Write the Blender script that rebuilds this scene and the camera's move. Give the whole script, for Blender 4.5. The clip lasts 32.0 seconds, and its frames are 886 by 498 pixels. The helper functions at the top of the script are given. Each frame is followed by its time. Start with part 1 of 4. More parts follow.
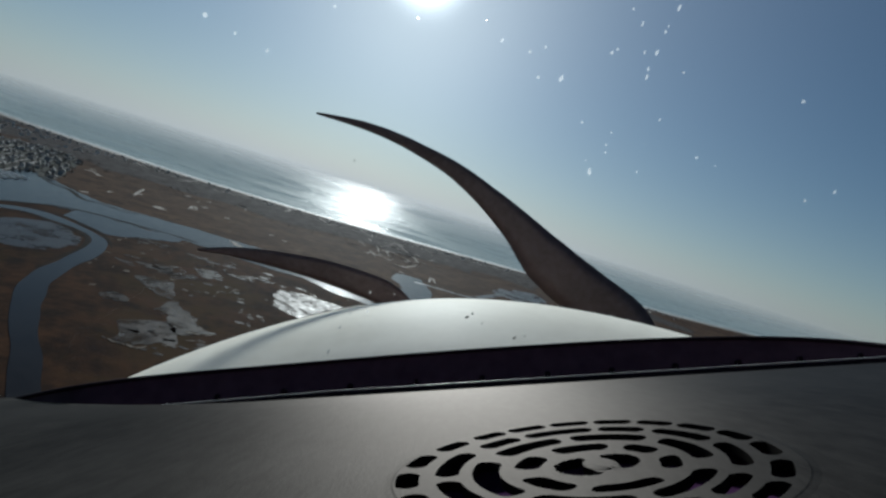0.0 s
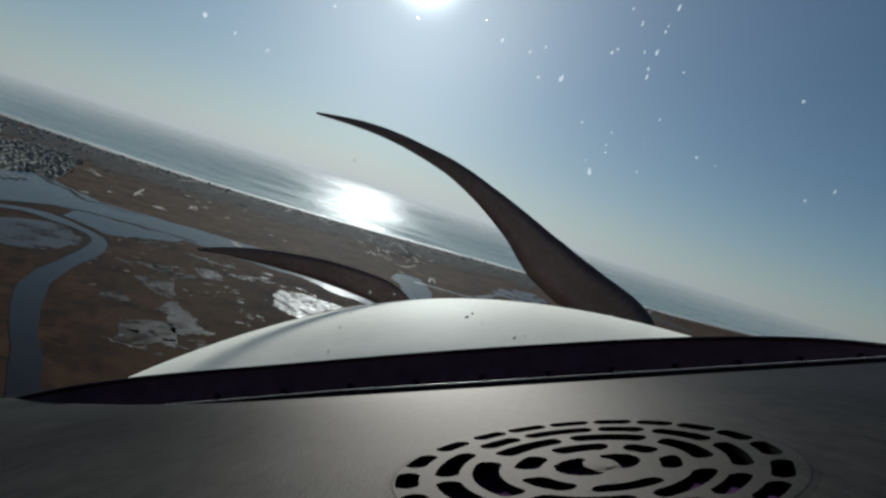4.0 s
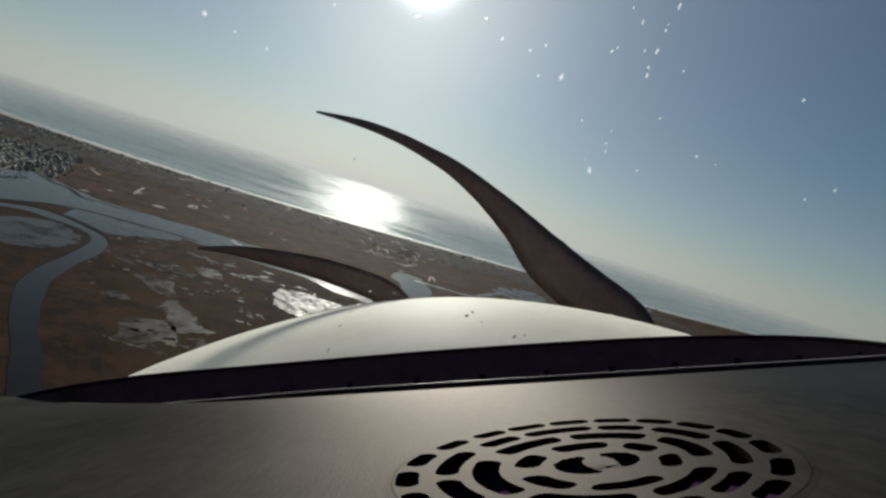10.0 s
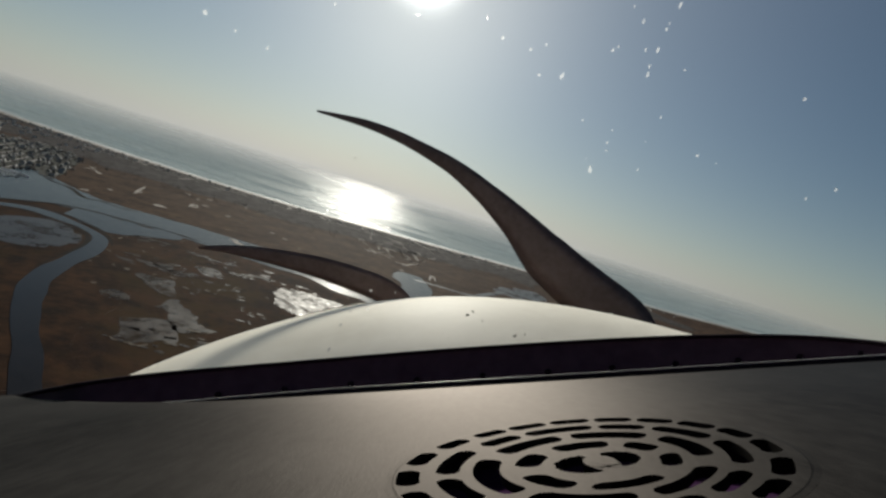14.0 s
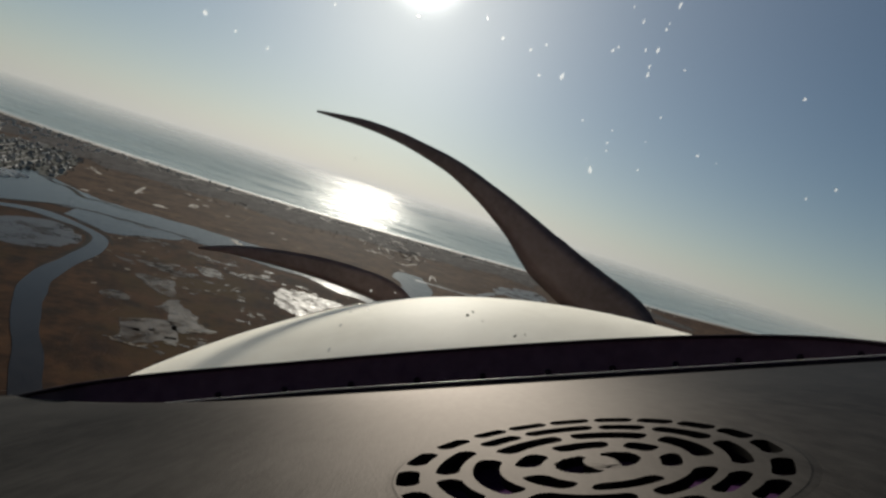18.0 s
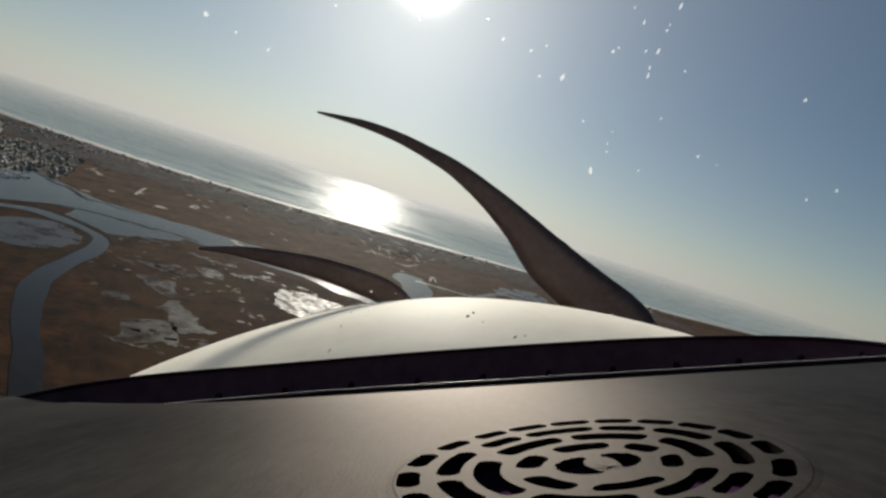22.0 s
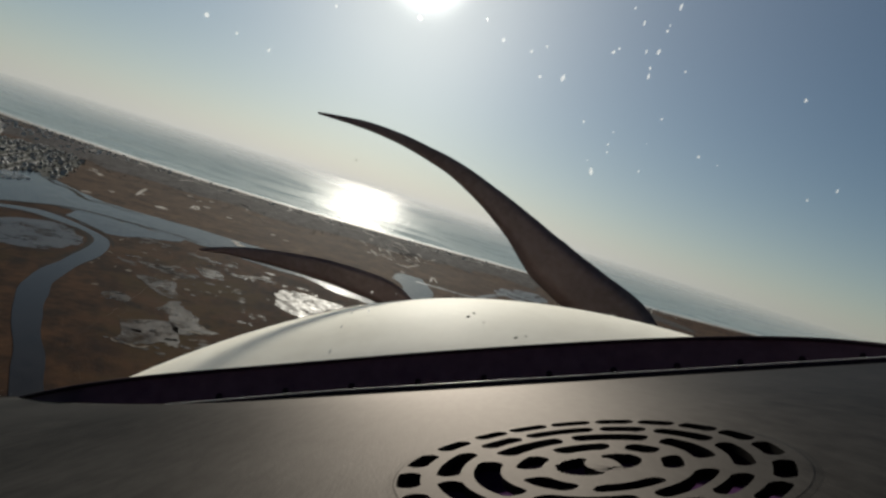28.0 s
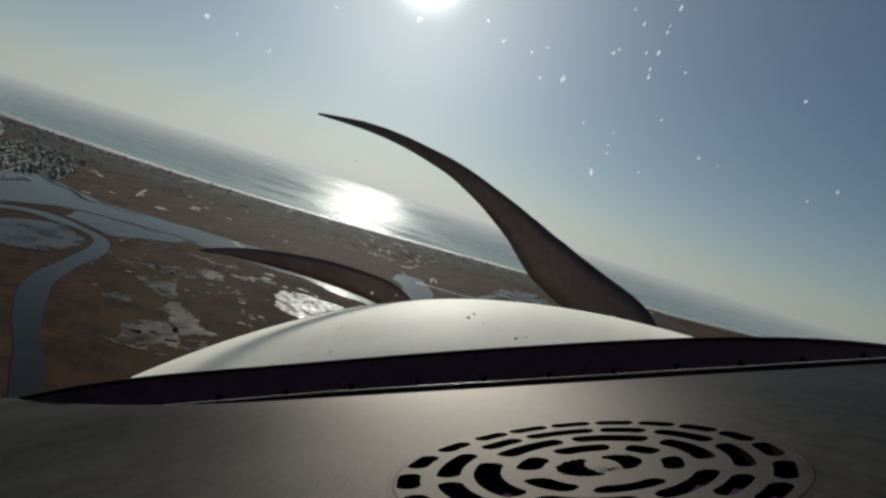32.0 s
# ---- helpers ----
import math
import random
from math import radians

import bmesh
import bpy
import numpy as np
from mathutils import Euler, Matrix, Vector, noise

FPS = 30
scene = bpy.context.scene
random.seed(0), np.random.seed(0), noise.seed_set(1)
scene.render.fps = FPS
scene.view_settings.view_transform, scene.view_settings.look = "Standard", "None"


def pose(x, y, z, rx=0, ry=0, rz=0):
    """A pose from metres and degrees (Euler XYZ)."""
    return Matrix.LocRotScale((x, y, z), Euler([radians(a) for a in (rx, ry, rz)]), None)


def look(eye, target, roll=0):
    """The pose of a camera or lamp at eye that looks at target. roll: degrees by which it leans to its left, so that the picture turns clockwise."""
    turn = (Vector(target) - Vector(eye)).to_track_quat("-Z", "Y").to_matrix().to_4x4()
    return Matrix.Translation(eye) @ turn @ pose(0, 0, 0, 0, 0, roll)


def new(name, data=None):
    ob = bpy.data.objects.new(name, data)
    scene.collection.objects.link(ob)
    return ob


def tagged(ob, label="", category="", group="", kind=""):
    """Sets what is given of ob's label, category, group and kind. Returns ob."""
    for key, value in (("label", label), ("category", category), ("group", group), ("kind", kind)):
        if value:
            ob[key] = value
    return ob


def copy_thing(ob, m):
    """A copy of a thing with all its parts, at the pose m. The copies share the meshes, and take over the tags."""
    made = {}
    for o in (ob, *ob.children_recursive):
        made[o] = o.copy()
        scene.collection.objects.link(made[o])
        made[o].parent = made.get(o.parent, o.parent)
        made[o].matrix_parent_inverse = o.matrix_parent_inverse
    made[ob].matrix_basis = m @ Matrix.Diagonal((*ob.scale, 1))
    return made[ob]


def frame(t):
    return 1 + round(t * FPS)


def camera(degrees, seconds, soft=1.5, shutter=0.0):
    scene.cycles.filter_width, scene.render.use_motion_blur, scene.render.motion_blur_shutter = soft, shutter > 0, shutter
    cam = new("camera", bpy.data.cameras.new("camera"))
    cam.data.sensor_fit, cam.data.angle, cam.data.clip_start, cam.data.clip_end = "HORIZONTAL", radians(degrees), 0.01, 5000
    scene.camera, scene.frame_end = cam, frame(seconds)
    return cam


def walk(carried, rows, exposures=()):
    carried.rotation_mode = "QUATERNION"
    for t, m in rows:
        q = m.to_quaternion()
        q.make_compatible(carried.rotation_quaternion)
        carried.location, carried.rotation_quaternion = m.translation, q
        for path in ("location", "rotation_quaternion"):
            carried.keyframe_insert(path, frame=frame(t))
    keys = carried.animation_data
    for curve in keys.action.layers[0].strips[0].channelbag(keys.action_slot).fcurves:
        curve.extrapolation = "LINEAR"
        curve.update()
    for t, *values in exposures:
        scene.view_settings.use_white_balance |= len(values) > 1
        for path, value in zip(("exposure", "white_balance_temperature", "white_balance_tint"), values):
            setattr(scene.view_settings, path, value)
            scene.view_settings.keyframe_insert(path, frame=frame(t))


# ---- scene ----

HEIGHT = 190.0          # metres of the eye above the marsh

# ---- camera ----
cam = camera(87.0, 32.0, soft=2.6)


def seat(dx=0.0, dy=0.0):
    """The camera on the glareshield; dx, dy: small turns in degrees from shaking."""
    m = look((0, 0, HEIGHT), (0, 100 * math.cos(radians(4.82)), HEIGHT - 100 * math.sin(radians(4.82))), 17.22)
    return m @ pose(0, 0, 0, dy, dx, 0)


walk(cam, [
    (0.0, seat(-0.12, 0.10)), (1.0, seat(-0.12, -0.05)), (2.0, seat(-0.13, 0.06)), (3.0, seat(-0.12, 0.12)),
    (5.5, seat(-0.11, 0.04)), (6.0, seat(-0.12, 0.10)), (7.0, seat(-0.11, 0.00)), (8.0, seat(-0.12, -0.04)),
    (9.0, seat(-0.13, -0.07)), (10.0, seat(-0.13, -0.06)), (11.0, seat(-0.13, 0.03)), (12.0, seat(-0.07, -0.14)),
    (13.0, seat(-0.08, -0.12)), (14.0, seat(-0.06, -0.15)), (17.0, seat(-0.05, -0.09)), (18.0, seat(-0.05, -0.12)),
    (19.0, seat(-0.05, -0.06)), (20.0, seat(-0.03, -0.12)), (21.0, seat(-0.04, -0.06)), (22.0, seat(0.0, -0.02)),
    (23.0, seat(0.0, 0.0)), (24.0, seat(0.03, -0.03)), (25.0, seat(0.04, -0.08)), (27.5, seat(0.05, 0.02)),
    (28.0, seat(0.06, 0.06)), (29.0, seat(0.06, 0.05)), (30.0, seat(0.07, 0.08)), (31.0, seat(0.08, 0.12)),
    (32.0, seat(0.07, 0.16)),
], exposures=[
    (0.0, -0.36, 5320, 3), (3.5, -0.36, 5370, 3), (6.0, -0.42, 5620, 3), (8.0, -0.34, 5770, 4), (10.0, -0.24, 5970, 5), (12.0, -0.32, 6120, 6),
    (14.5, -0.28, 6170, 7), (17.0, -0.20, 6220, 8), (19.0, -0.14, 6270, 8), (21.0, -0.09, 6270, 8), (23.0, -0.06, 6270, 9), (25.5, -0.06, 6270, 8),
    (28.0, -0.15, 6220, 7), (30.0, -0.20, 6120, 6), (32.0, -0.34, 5920, 5)])

# ---- sky and sun ----
SUN_AZIMUTH, SUN_ELEVATION = radians(-11.1), radians(24.6)   # clockwise from the flight's heading
SUN_WAY = Vector((math.sin(SUN_AZIMUTH) * math.cos(SUN_ELEVATION), math.cos(SUN_AZIMUTH) * math.cos(SUN_ELEVATION),
                  math.sin(SUN_ELEVATION)))
world = bpy.data.worlds.new("hazy_sky")
scene.world = world
world.use_nodes = True
wn, wl = world.node_tree.nodes, world.node_tree.links
wn.clear()
sky = wn.new("ShaderNodeTexSky")
sky.sky_type, sky.sun_disc = "NISHITA", False
sky.sun_elevation, sky.sun_rotation = SUN_ELEVATION, SUN_AZIMUTH
sky.altitude, sky.air_density, sky.dust_density, sky.ozone_density = 180, 1.1, 0.5, 1.7
aim = wn.new("ShaderNodeTexCoord")
dot = wn.new("ShaderNodeVectorMath")
dot.operation = "DOT_PRODUCT"
dot.inputs[1].default_value = SUN_WAY
wl.new(aim.outputs["Generated"], dot.inputs[0])


def halo(power, gain):
    """A round glow of haze about the sun."""
    a, b = wn.new("ShaderNodeMath"), wn.new("ShaderNodeMath")
    a.operation, b.operation, a.use_clamp = "POWER", "MULTIPLY", True
    a.inputs[1].default_value, b.inputs[1].default_value = power, gain
    wl.new(dot.outputs["Value"], a.inputs[0])
    wl.new(a.outputs[0], b.inputs[0])
    return b.outputs[0]


glow = wn.new("ShaderNodeMath")
glow.operation = "ADD"
broad = wn.new("ShaderNodeMath")
broad.operation = "ADD"
wl.new(halo(30, 4.2), broad.inputs[0])
wl.new(halo(5, 3.4), broad.inputs[1])
wl.new(broad.outputs[0], glow.inputs[0])
wl.new(halo(900, 90.0), glow.inputs[1])
warm = wn.new("ShaderNodeVectorMath")
warm.operation = "SCALE"
warm.inputs[0].default_value = (1.0, 0.95, 0.86)
wl.new(glow.outputs[0], warm.inputs["Scale"])
total = wn.new("ShaderNodeVectorMath")
lift, low, veil = wn.new("ShaderNodeSeparateXYZ"), wn.new("ShaderNodeMath"), wn.new("ShaderNodeMath")
wl.new(aim.outputs["Generated"], lift.inputs[0])
low.operation, low.use_clamp, low.inputs[0].default_value = "SUBTRACT", True, 1.0
wl.new(lift.outputs["Z"], low.inputs[1])
veil.operation, veil.inputs[1].default_value = "POWER", 9.0
wl.new(low.outputs[0], veil.inputs[0])
hazy = wn.new("ShaderNodeMix")
hazy.data_type = "RGBA"
hazy.inputs["B"].default_value = (10.3, 10.5, 10.5, 1)
near, lit, share = wn.new("ShaderNodeMath"), wn.new("ShaderNodeMath"), wn.new("ShaderNodeMath")
near.operation, near.use_clamp, near.inputs[1].default_value = "POWER", True, 1.6
lit.operation, lit.inputs[1].default_value, lit.inputs[2].default_value = "MULTIPLY_ADD", 0.84, 0.14
share.operation = "MULTIPLY"
wl.new(dot.outputs["Value"], near.inputs[0])
wl.new(near.outputs[0], lit.inputs[0])
wl.new(lit.outputs[0], share.inputs[0])
wl.new(veil.outputs[0], share.inputs[1])
wl.new(share.outputs[0], hazy.inputs["Factor"])
clean = wn.new("ShaderNodeVectorMath")
clean.operation, clean.inputs[1].default_value = "MULTIPLY", (0.78, 0.84, 0.85)
wl.new(sky.outputs["Color"], clean.inputs[0])
wl.new(clean.outputs["Vector"], hazy.inputs["A"])
wl.new(hazy.outputs["Result"], total.inputs[0])
wl.new(warm.outputs["Vector"], total.inputs[1])
background, world_out = wn.new("ShaderNodeBackground"), wn.new("ShaderNodeOutputWorld")
background.inputs["Strength"].default_value = 0.053
wl.new(total.outputs["Vector"], background.inputs["Color"])
wl.new(background.outputs[0], world_out.inputs["Surface"])

sun = new("sun", bpy.data.lights.new("sun", "SUN"))
sun.data.energy, sun.data.angle, sun.data.color = 5.0, radians(2.0), (1.0, 0.91, 0.77)
sun.matrix_world = look((0, 0, 0), -SUN_WAY)
sun.location = (0, 0, 900)


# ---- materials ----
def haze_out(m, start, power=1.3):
    """Fades a far sheet to transparent with height, imitating haze at the horizon."""
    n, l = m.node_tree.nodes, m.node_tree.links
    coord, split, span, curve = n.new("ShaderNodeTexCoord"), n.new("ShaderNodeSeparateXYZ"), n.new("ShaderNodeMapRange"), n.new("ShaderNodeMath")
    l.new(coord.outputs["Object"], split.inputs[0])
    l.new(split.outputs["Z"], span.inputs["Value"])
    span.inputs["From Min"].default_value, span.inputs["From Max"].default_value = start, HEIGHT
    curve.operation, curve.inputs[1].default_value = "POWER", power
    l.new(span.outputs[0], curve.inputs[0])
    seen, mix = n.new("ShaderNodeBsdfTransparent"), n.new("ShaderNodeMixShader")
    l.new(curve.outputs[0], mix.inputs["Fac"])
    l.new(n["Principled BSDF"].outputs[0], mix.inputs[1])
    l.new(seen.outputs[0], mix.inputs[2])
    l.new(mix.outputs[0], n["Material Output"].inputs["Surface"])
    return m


def material(name, dark, light, scales=(1.0, 8.0), rough=(0.6, 0.8), bump=0.0, bump_scale=40.0, metal=0.0, specular=0.5,
             per_object=0.0, per_island=0.0, coat=0.0, spread=0.15, stretch=(1, 1, 1)):
    """A surface with variation at two scales, fine relief and uneven gloss."""
    m = bpy.data.materials.new(name)
    m.use_nodes = True
    n, l = m.node_tree.nodes, m.node_tree.links
    p = n["Principled BSDF"]
    coord, mapping = n.new("ShaderNodeTexCoord"), n.new("ShaderNodeMapping")
    mapping.inputs["Scale"].default_value = stretch
    l.new(coord.outputs["Object"], mapping.inputs["Vector"])
    values = []
    for k, s in enumerate(scales):
        t = n.new("ShaderNodeTexNoise")
        t.inputs["Scale"].default_value, t.inputs["Detail"].default_value = s, 5
        t.inputs["Roughness"].default_value = 0.6
        l.new(mapping.outputs[0], t.inputs["Vector"])
        values.append(t.outputs["Fac"])
    value = values[0]
    for other in values[1:]:
        mix = n.new("ShaderNodeMath")
        mix.operation = "ADD"
        l.new(value, mix.inputs[0])
        l.new(other, mix.inputs[1])
        value = mix.outputs[0]
    if per_object or per_island:
        info, mul, mix = n.new("ShaderNodeObjectInfo") if per_object else n.new("ShaderNodeNewGeometry"), n.new("ShaderNodeMath"), n.new("ShaderNodeMath")
        mul.operation, mix.operation = "MULTIPLY", "ADD"
        mul.inputs[1].default_value = per_object + per_island
        l.new(info.outputs["Random" if per_object else "Random Per Island"], mul.inputs[0])
        l.new(mul.outputs[0], mix.inputs[0])
        l.new(value, mix.inputs[1])
        value = mix.outputs[0]
    span = n.new("ShaderNodeMapRange")
    span.inputs["From Min"].default_value = (0.5 - spread) * len(scales)
    span.inputs["From Max"].default_value = (0.5 + spread) * len(scales) + per_object + per_island
    l.new(value, span.inputs["Value"])
    colours = n.new("ShaderNodeMix")
    colours.data_type = "RGBA"
    colours.inputs["A"].default_value, colours.inputs["B"].default_value = (*dark, 1), (*light, 1)
    l.new(span.outputs[0], colours.inputs["Factor"])
    l.new(colours.outputs["Result"], p.inputs["Base Color"])
    gloss = n.new("ShaderNodeMapRange")
    gloss.inputs["To Min"].default_value, gloss.inputs["To Max"].default_value = rough
    l.new(values[-1], gloss.inputs["Value"])
    l.new(gloss.outputs[0], p.inputs["Roughness"])
    p.inputs["Metallic"].default_value = metal
    p.inputs["Specular IOR Level"].default_value = specular
    p.inputs["Coat Weight"].default_value, p.inputs["Coat Roughness"].default_value = coat, 0.12
    if bump:
        t, b = n.new("ShaderNodeTexNoise"), n.new("ShaderNodeBump")
        t.inputs["Scale"].default_value, t.inputs["Detail"].default_value = bump_scale, 4
        b.inputs["Strength"].default_value, b.inputs["Distance"].default_value = bump, 1.0 / bump_scale
        l.new(mapping.outputs[0], t.inputs["Vector"])
        l.new(t.outputs["Fac"], b.inputs["Height"])
        l.new(b.outputs[0], p.inputs["Normal"])
    return m


def patches(m, colour, scale, low, high, seed):
    """Large drifts of another growth over a ground material."""
    n, l = m.node_tree.nodes, m.node_tree.links
    p = n["Principled BSDF"]
    under = p.inputs["Base Color"].links[0].from_socket
    coord, t, span, mix = n.new("ShaderNodeTexCoord"), n.new("ShaderNodeTexNoise"), n.new("ShaderNodeMapRange"), n.new("ShaderNodeMix")
    shift = n.new("ShaderNodeMapping")
    shift.inputs["Location"].default_value = (seed, seed * 2, 0)
    l.new(coord.outputs["Object"], shift.inputs["Vector"])
    l.new(shift.outputs[0], t.inputs["Vector"])
    t.inputs["Scale"].default_value, t.inputs["Detail"].default_value, t.inputs["Roughness"].default_value = scale, 6, 0.62
    span.inputs["From Min"].default_value, span.inputs["From Max"].default_value = low, high
    l.new(t.outputs["Fac"], span.inputs["Value"])
    mix.data_type = "RGBA"
    mix.inputs["B"].default_value = (*colour, 1)
    l.new(span.outputs[0], mix.inputs["Factor"])
    l.new(under, mix.inputs["A"])
    l.new(mix.outputs["Result"], p.inputs["Base Color"])
    return m


def slicks(m, scale, stretch, low, high, least, most):
    """Calm slicks and ruffled drifts that change how strongly water shines."""
    n, l = m.node_tree.nodes, m.node_tree.links
    coord, shift, t, span = n.new("ShaderNodeTexCoord"), n.new("ShaderNodeMapping"), n.new("ShaderNodeTexNoise"), n.new("ShaderNodeMapRange")
    shift.inputs["Scale"].default_value = stretch
    l.new(coord.outputs["Object"], shift.inputs["Vector"])
    l.new(shift.outputs[0], t.inputs["Vector"])
    t.inputs["Scale"].default_value, t.inputs["Detail"].default_value, t.inputs["Roughness"].default_value = scale, 6, 0.65
    span.inputs["From Min"].default_value, span.inputs["From Max"].default_value = low, high
    span.inputs["To Min"].default_value, span.inputs["To Max"].default_value = least, most
    l.new(t.outputs["Fac"], span.inputs["Value"])
    l.new(span.outputs[0], n["Principled BSDF"].inputs["Specular IOR Level"])
    return m


def broken(m, scale, low, high):
    """Lets the ground show between shallow pools and along their edges."""
    n, l = m.node_tree.nodes, m.node_tree.links
    coord, t, span, seen, mix = n.new("ShaderNodeTexCoord"), n.new("ShaderNodeTexNoise"), n.new("ShaderNodeMapRange"), n.new("ShaderNodeBsdfTransparent"), n.new("ShaderNodeMixShader")
    l.new(coord.outputs["Object"], t.inputs["Vector"])
    t.inputs["Scale"].default_value, t.inputs["Detail"].default_value, t.inputs["Roughness"].default_value = scale, 6, 0.65
    span.inputs["From Min"].default_value, span.inputs["From Max"].default_value = low, high
    l.new(t.outputs["Fac"], span.inputs["Value"])
    l.new(span.outputs[0], mix.inputs["Fac"])
    l.new(seen.outputs[0], mix.inputs[1])
    l.new(n["Principled BSDF"].outputs[0], mix.inputs[2])
    l.new(mix.outputs[0], n["Material Output"].inputs["Surface"])
    return m


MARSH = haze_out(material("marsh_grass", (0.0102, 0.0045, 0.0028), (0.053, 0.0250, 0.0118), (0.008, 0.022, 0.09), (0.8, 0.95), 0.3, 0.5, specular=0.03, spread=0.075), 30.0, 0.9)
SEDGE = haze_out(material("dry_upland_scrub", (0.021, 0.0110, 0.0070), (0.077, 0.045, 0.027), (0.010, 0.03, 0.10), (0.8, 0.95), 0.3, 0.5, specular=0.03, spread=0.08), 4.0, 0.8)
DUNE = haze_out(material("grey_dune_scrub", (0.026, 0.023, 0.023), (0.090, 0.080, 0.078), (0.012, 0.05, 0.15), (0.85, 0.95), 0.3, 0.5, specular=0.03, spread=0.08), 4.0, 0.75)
patches(MARSH, (0.036, 0.0215, 0.0075), 0.006, 0.50, 0.62, 3.0)
patches(MARSH, (0.046, 0.0240, 0.0125), 0.011, 0.56, 0.68, 40.0)
patches(MARSH, (0.007, 0.0045, 0.0035), 0.03, 0.58, 0.68, 90.0)
patches(SEDGE, (0.080, 0.048, 0.027), 0.012, 0.52, 0.64, 15.0)
patches(SEDGE, (0.020, 0.012, 0.009), 0.04, 0.56, 0.66, 70.0)
patches(DUNE, (0.100, 0.088, 0.078), 0.05, 0.58, 0.66, 33.0)
patches(DUNE, (0.022, 0.018, 0.016), 0.028, 0.52, 0.60, 12.0)
TOWN_GROUND = material("town_yards", (0.022, 0.023, 0.018), (0.062, 0.060, 0.050), (0.03, 0.2), (0.8, 0.95), specular=0.1)
MUD = material("mud_bank", (0.004, 0.0026, 0.002), (0.010, 0.0065, 0.005), (0.05, 0.5), (0.8, 0.95), 0.3, 0.5, specular=0.05)
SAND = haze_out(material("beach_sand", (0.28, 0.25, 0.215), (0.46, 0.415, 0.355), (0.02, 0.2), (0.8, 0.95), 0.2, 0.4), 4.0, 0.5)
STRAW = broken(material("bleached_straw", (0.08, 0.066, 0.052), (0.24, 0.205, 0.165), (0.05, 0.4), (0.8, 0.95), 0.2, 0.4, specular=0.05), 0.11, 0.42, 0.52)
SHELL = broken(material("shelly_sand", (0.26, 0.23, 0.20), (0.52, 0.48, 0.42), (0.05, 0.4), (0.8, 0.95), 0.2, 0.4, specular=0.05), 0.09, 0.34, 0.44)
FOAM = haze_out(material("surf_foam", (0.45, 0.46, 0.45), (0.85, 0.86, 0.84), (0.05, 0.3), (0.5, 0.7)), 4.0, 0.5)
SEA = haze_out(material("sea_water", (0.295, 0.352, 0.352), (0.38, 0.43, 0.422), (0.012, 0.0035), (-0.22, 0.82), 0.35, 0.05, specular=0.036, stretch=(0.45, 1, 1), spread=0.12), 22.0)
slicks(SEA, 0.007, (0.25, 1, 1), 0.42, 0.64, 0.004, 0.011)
CREEK = material("tidal_water", (0.006, 0.005, 0.005), (0.015, 0.0125, 0.012), (0.01, 0.1), (0.10, 0.22), 0.10, 0.7, specular=0.085)
SHALLOW = material("shallow_water_over_mud", (0.020, 0.017, 0.017), (0.036, 0.031, 0.030), (0.015, 0.06), (0.25, 0.42), 0.10, 0.7, specular=0.13, spread=0.08)
POND = material("shallow_muddy_water", (0.016, 0.011, 0.0085), (0.050, 0.040, 0.034), (0.015, 0.11), (0.02, 0.95), 0.10, 0.7, specular=0.08, spread=0.08)
broken(POND, 0.035, 0.36, 0.50)
slicks(POND, 0.05, (1, 1, 1), 0.38, 0.66, 0.02, 0.08)
broken(SHALLOW, 0.022, 0.34, 0.50)
ASPHALT = material("sun_bleached_road", (0.18, 0.165, 0.15), (0.30, 0.28, 0.25), (0.02, 0.5), (0.8, 0.95))
SCRUB = material("winter_scrub", (0.065, 0.056, 0.051), (0.15, 0.13, 0.117), (0.01, 0.2), (0.85, 0.95), specular=0.1, per_island=0.5)
PINE = material("pine_wood", (0.014, 0.018, 0.010), (0.045, 0.048, 0.026), (0.01, 0.2), (0.85, 0.95), specular=0.1)
SIDING = material("painted_siding", (0.09, 0.087, 0.083), (0.42, 0.41, 0.395), (0.3, 3.0), (0.6, 0.8), per_object=1.2)
SHINGLE = material("roof_shingles", (0.035, 0.032, 0.030), (0.26, 0.25, 0.24), (0.3, 4.0), (0.7, 0.9), per_object=1.6)
SIDING_MIX = material("mixed_siding", (0.16, 0.15, 0.14), (0.75, 0.73, 0.69), (0.3, 3.0), (0.6, 0.8), per_island=1.4)
SHINGLE_MIX = material("mixed_shingles", (0.05, 0.045, 0.042), (0.40, 0.38, 0.36), (0.3, 4.0), (0.7, 0.9), per_island=1.6)
WHITE_METAL = material("white_sheet_metal", (0.62, 0.62, 0.60), (0.82, 0.82, 0.80), (0.05, 0.6), (0.4, 0.6))
GLASS_DARK = material("dark_window_glass", (0.03, 0.035, 0.04), (0.06, 0.065, 0.07), (0.5, 3.0), (0.08, 0.15))
TIMBER = material("weathered_timber", (0.09, 0.08, 0.07), (0.18, 0.16, 0.14), (0.5, 5.0), (0.8, 0.95))
GELCOAT = material("white_gelcoat", (0.6, 0.6, 0.58), (0.85, 0.85, 0.84), (0.3, 2.0), (0.2, 0.35), per_object=0.5)
CONCRETE = material("concrete", (0.26, 0.25, 0.23), (0.42, 0.40, 0.37), (0.1, 1.5), (0.8, 0.95))

VINYL = material("grey_vinyl", (0.0095, 0.0086, 0.0078), (0.0235, 0.0218, 0.0200), (6, 130), (0.27, 0.34), 0.05, 600, specular=0.15, stretch=(1.5, 0.45, 1), spread=0.11)


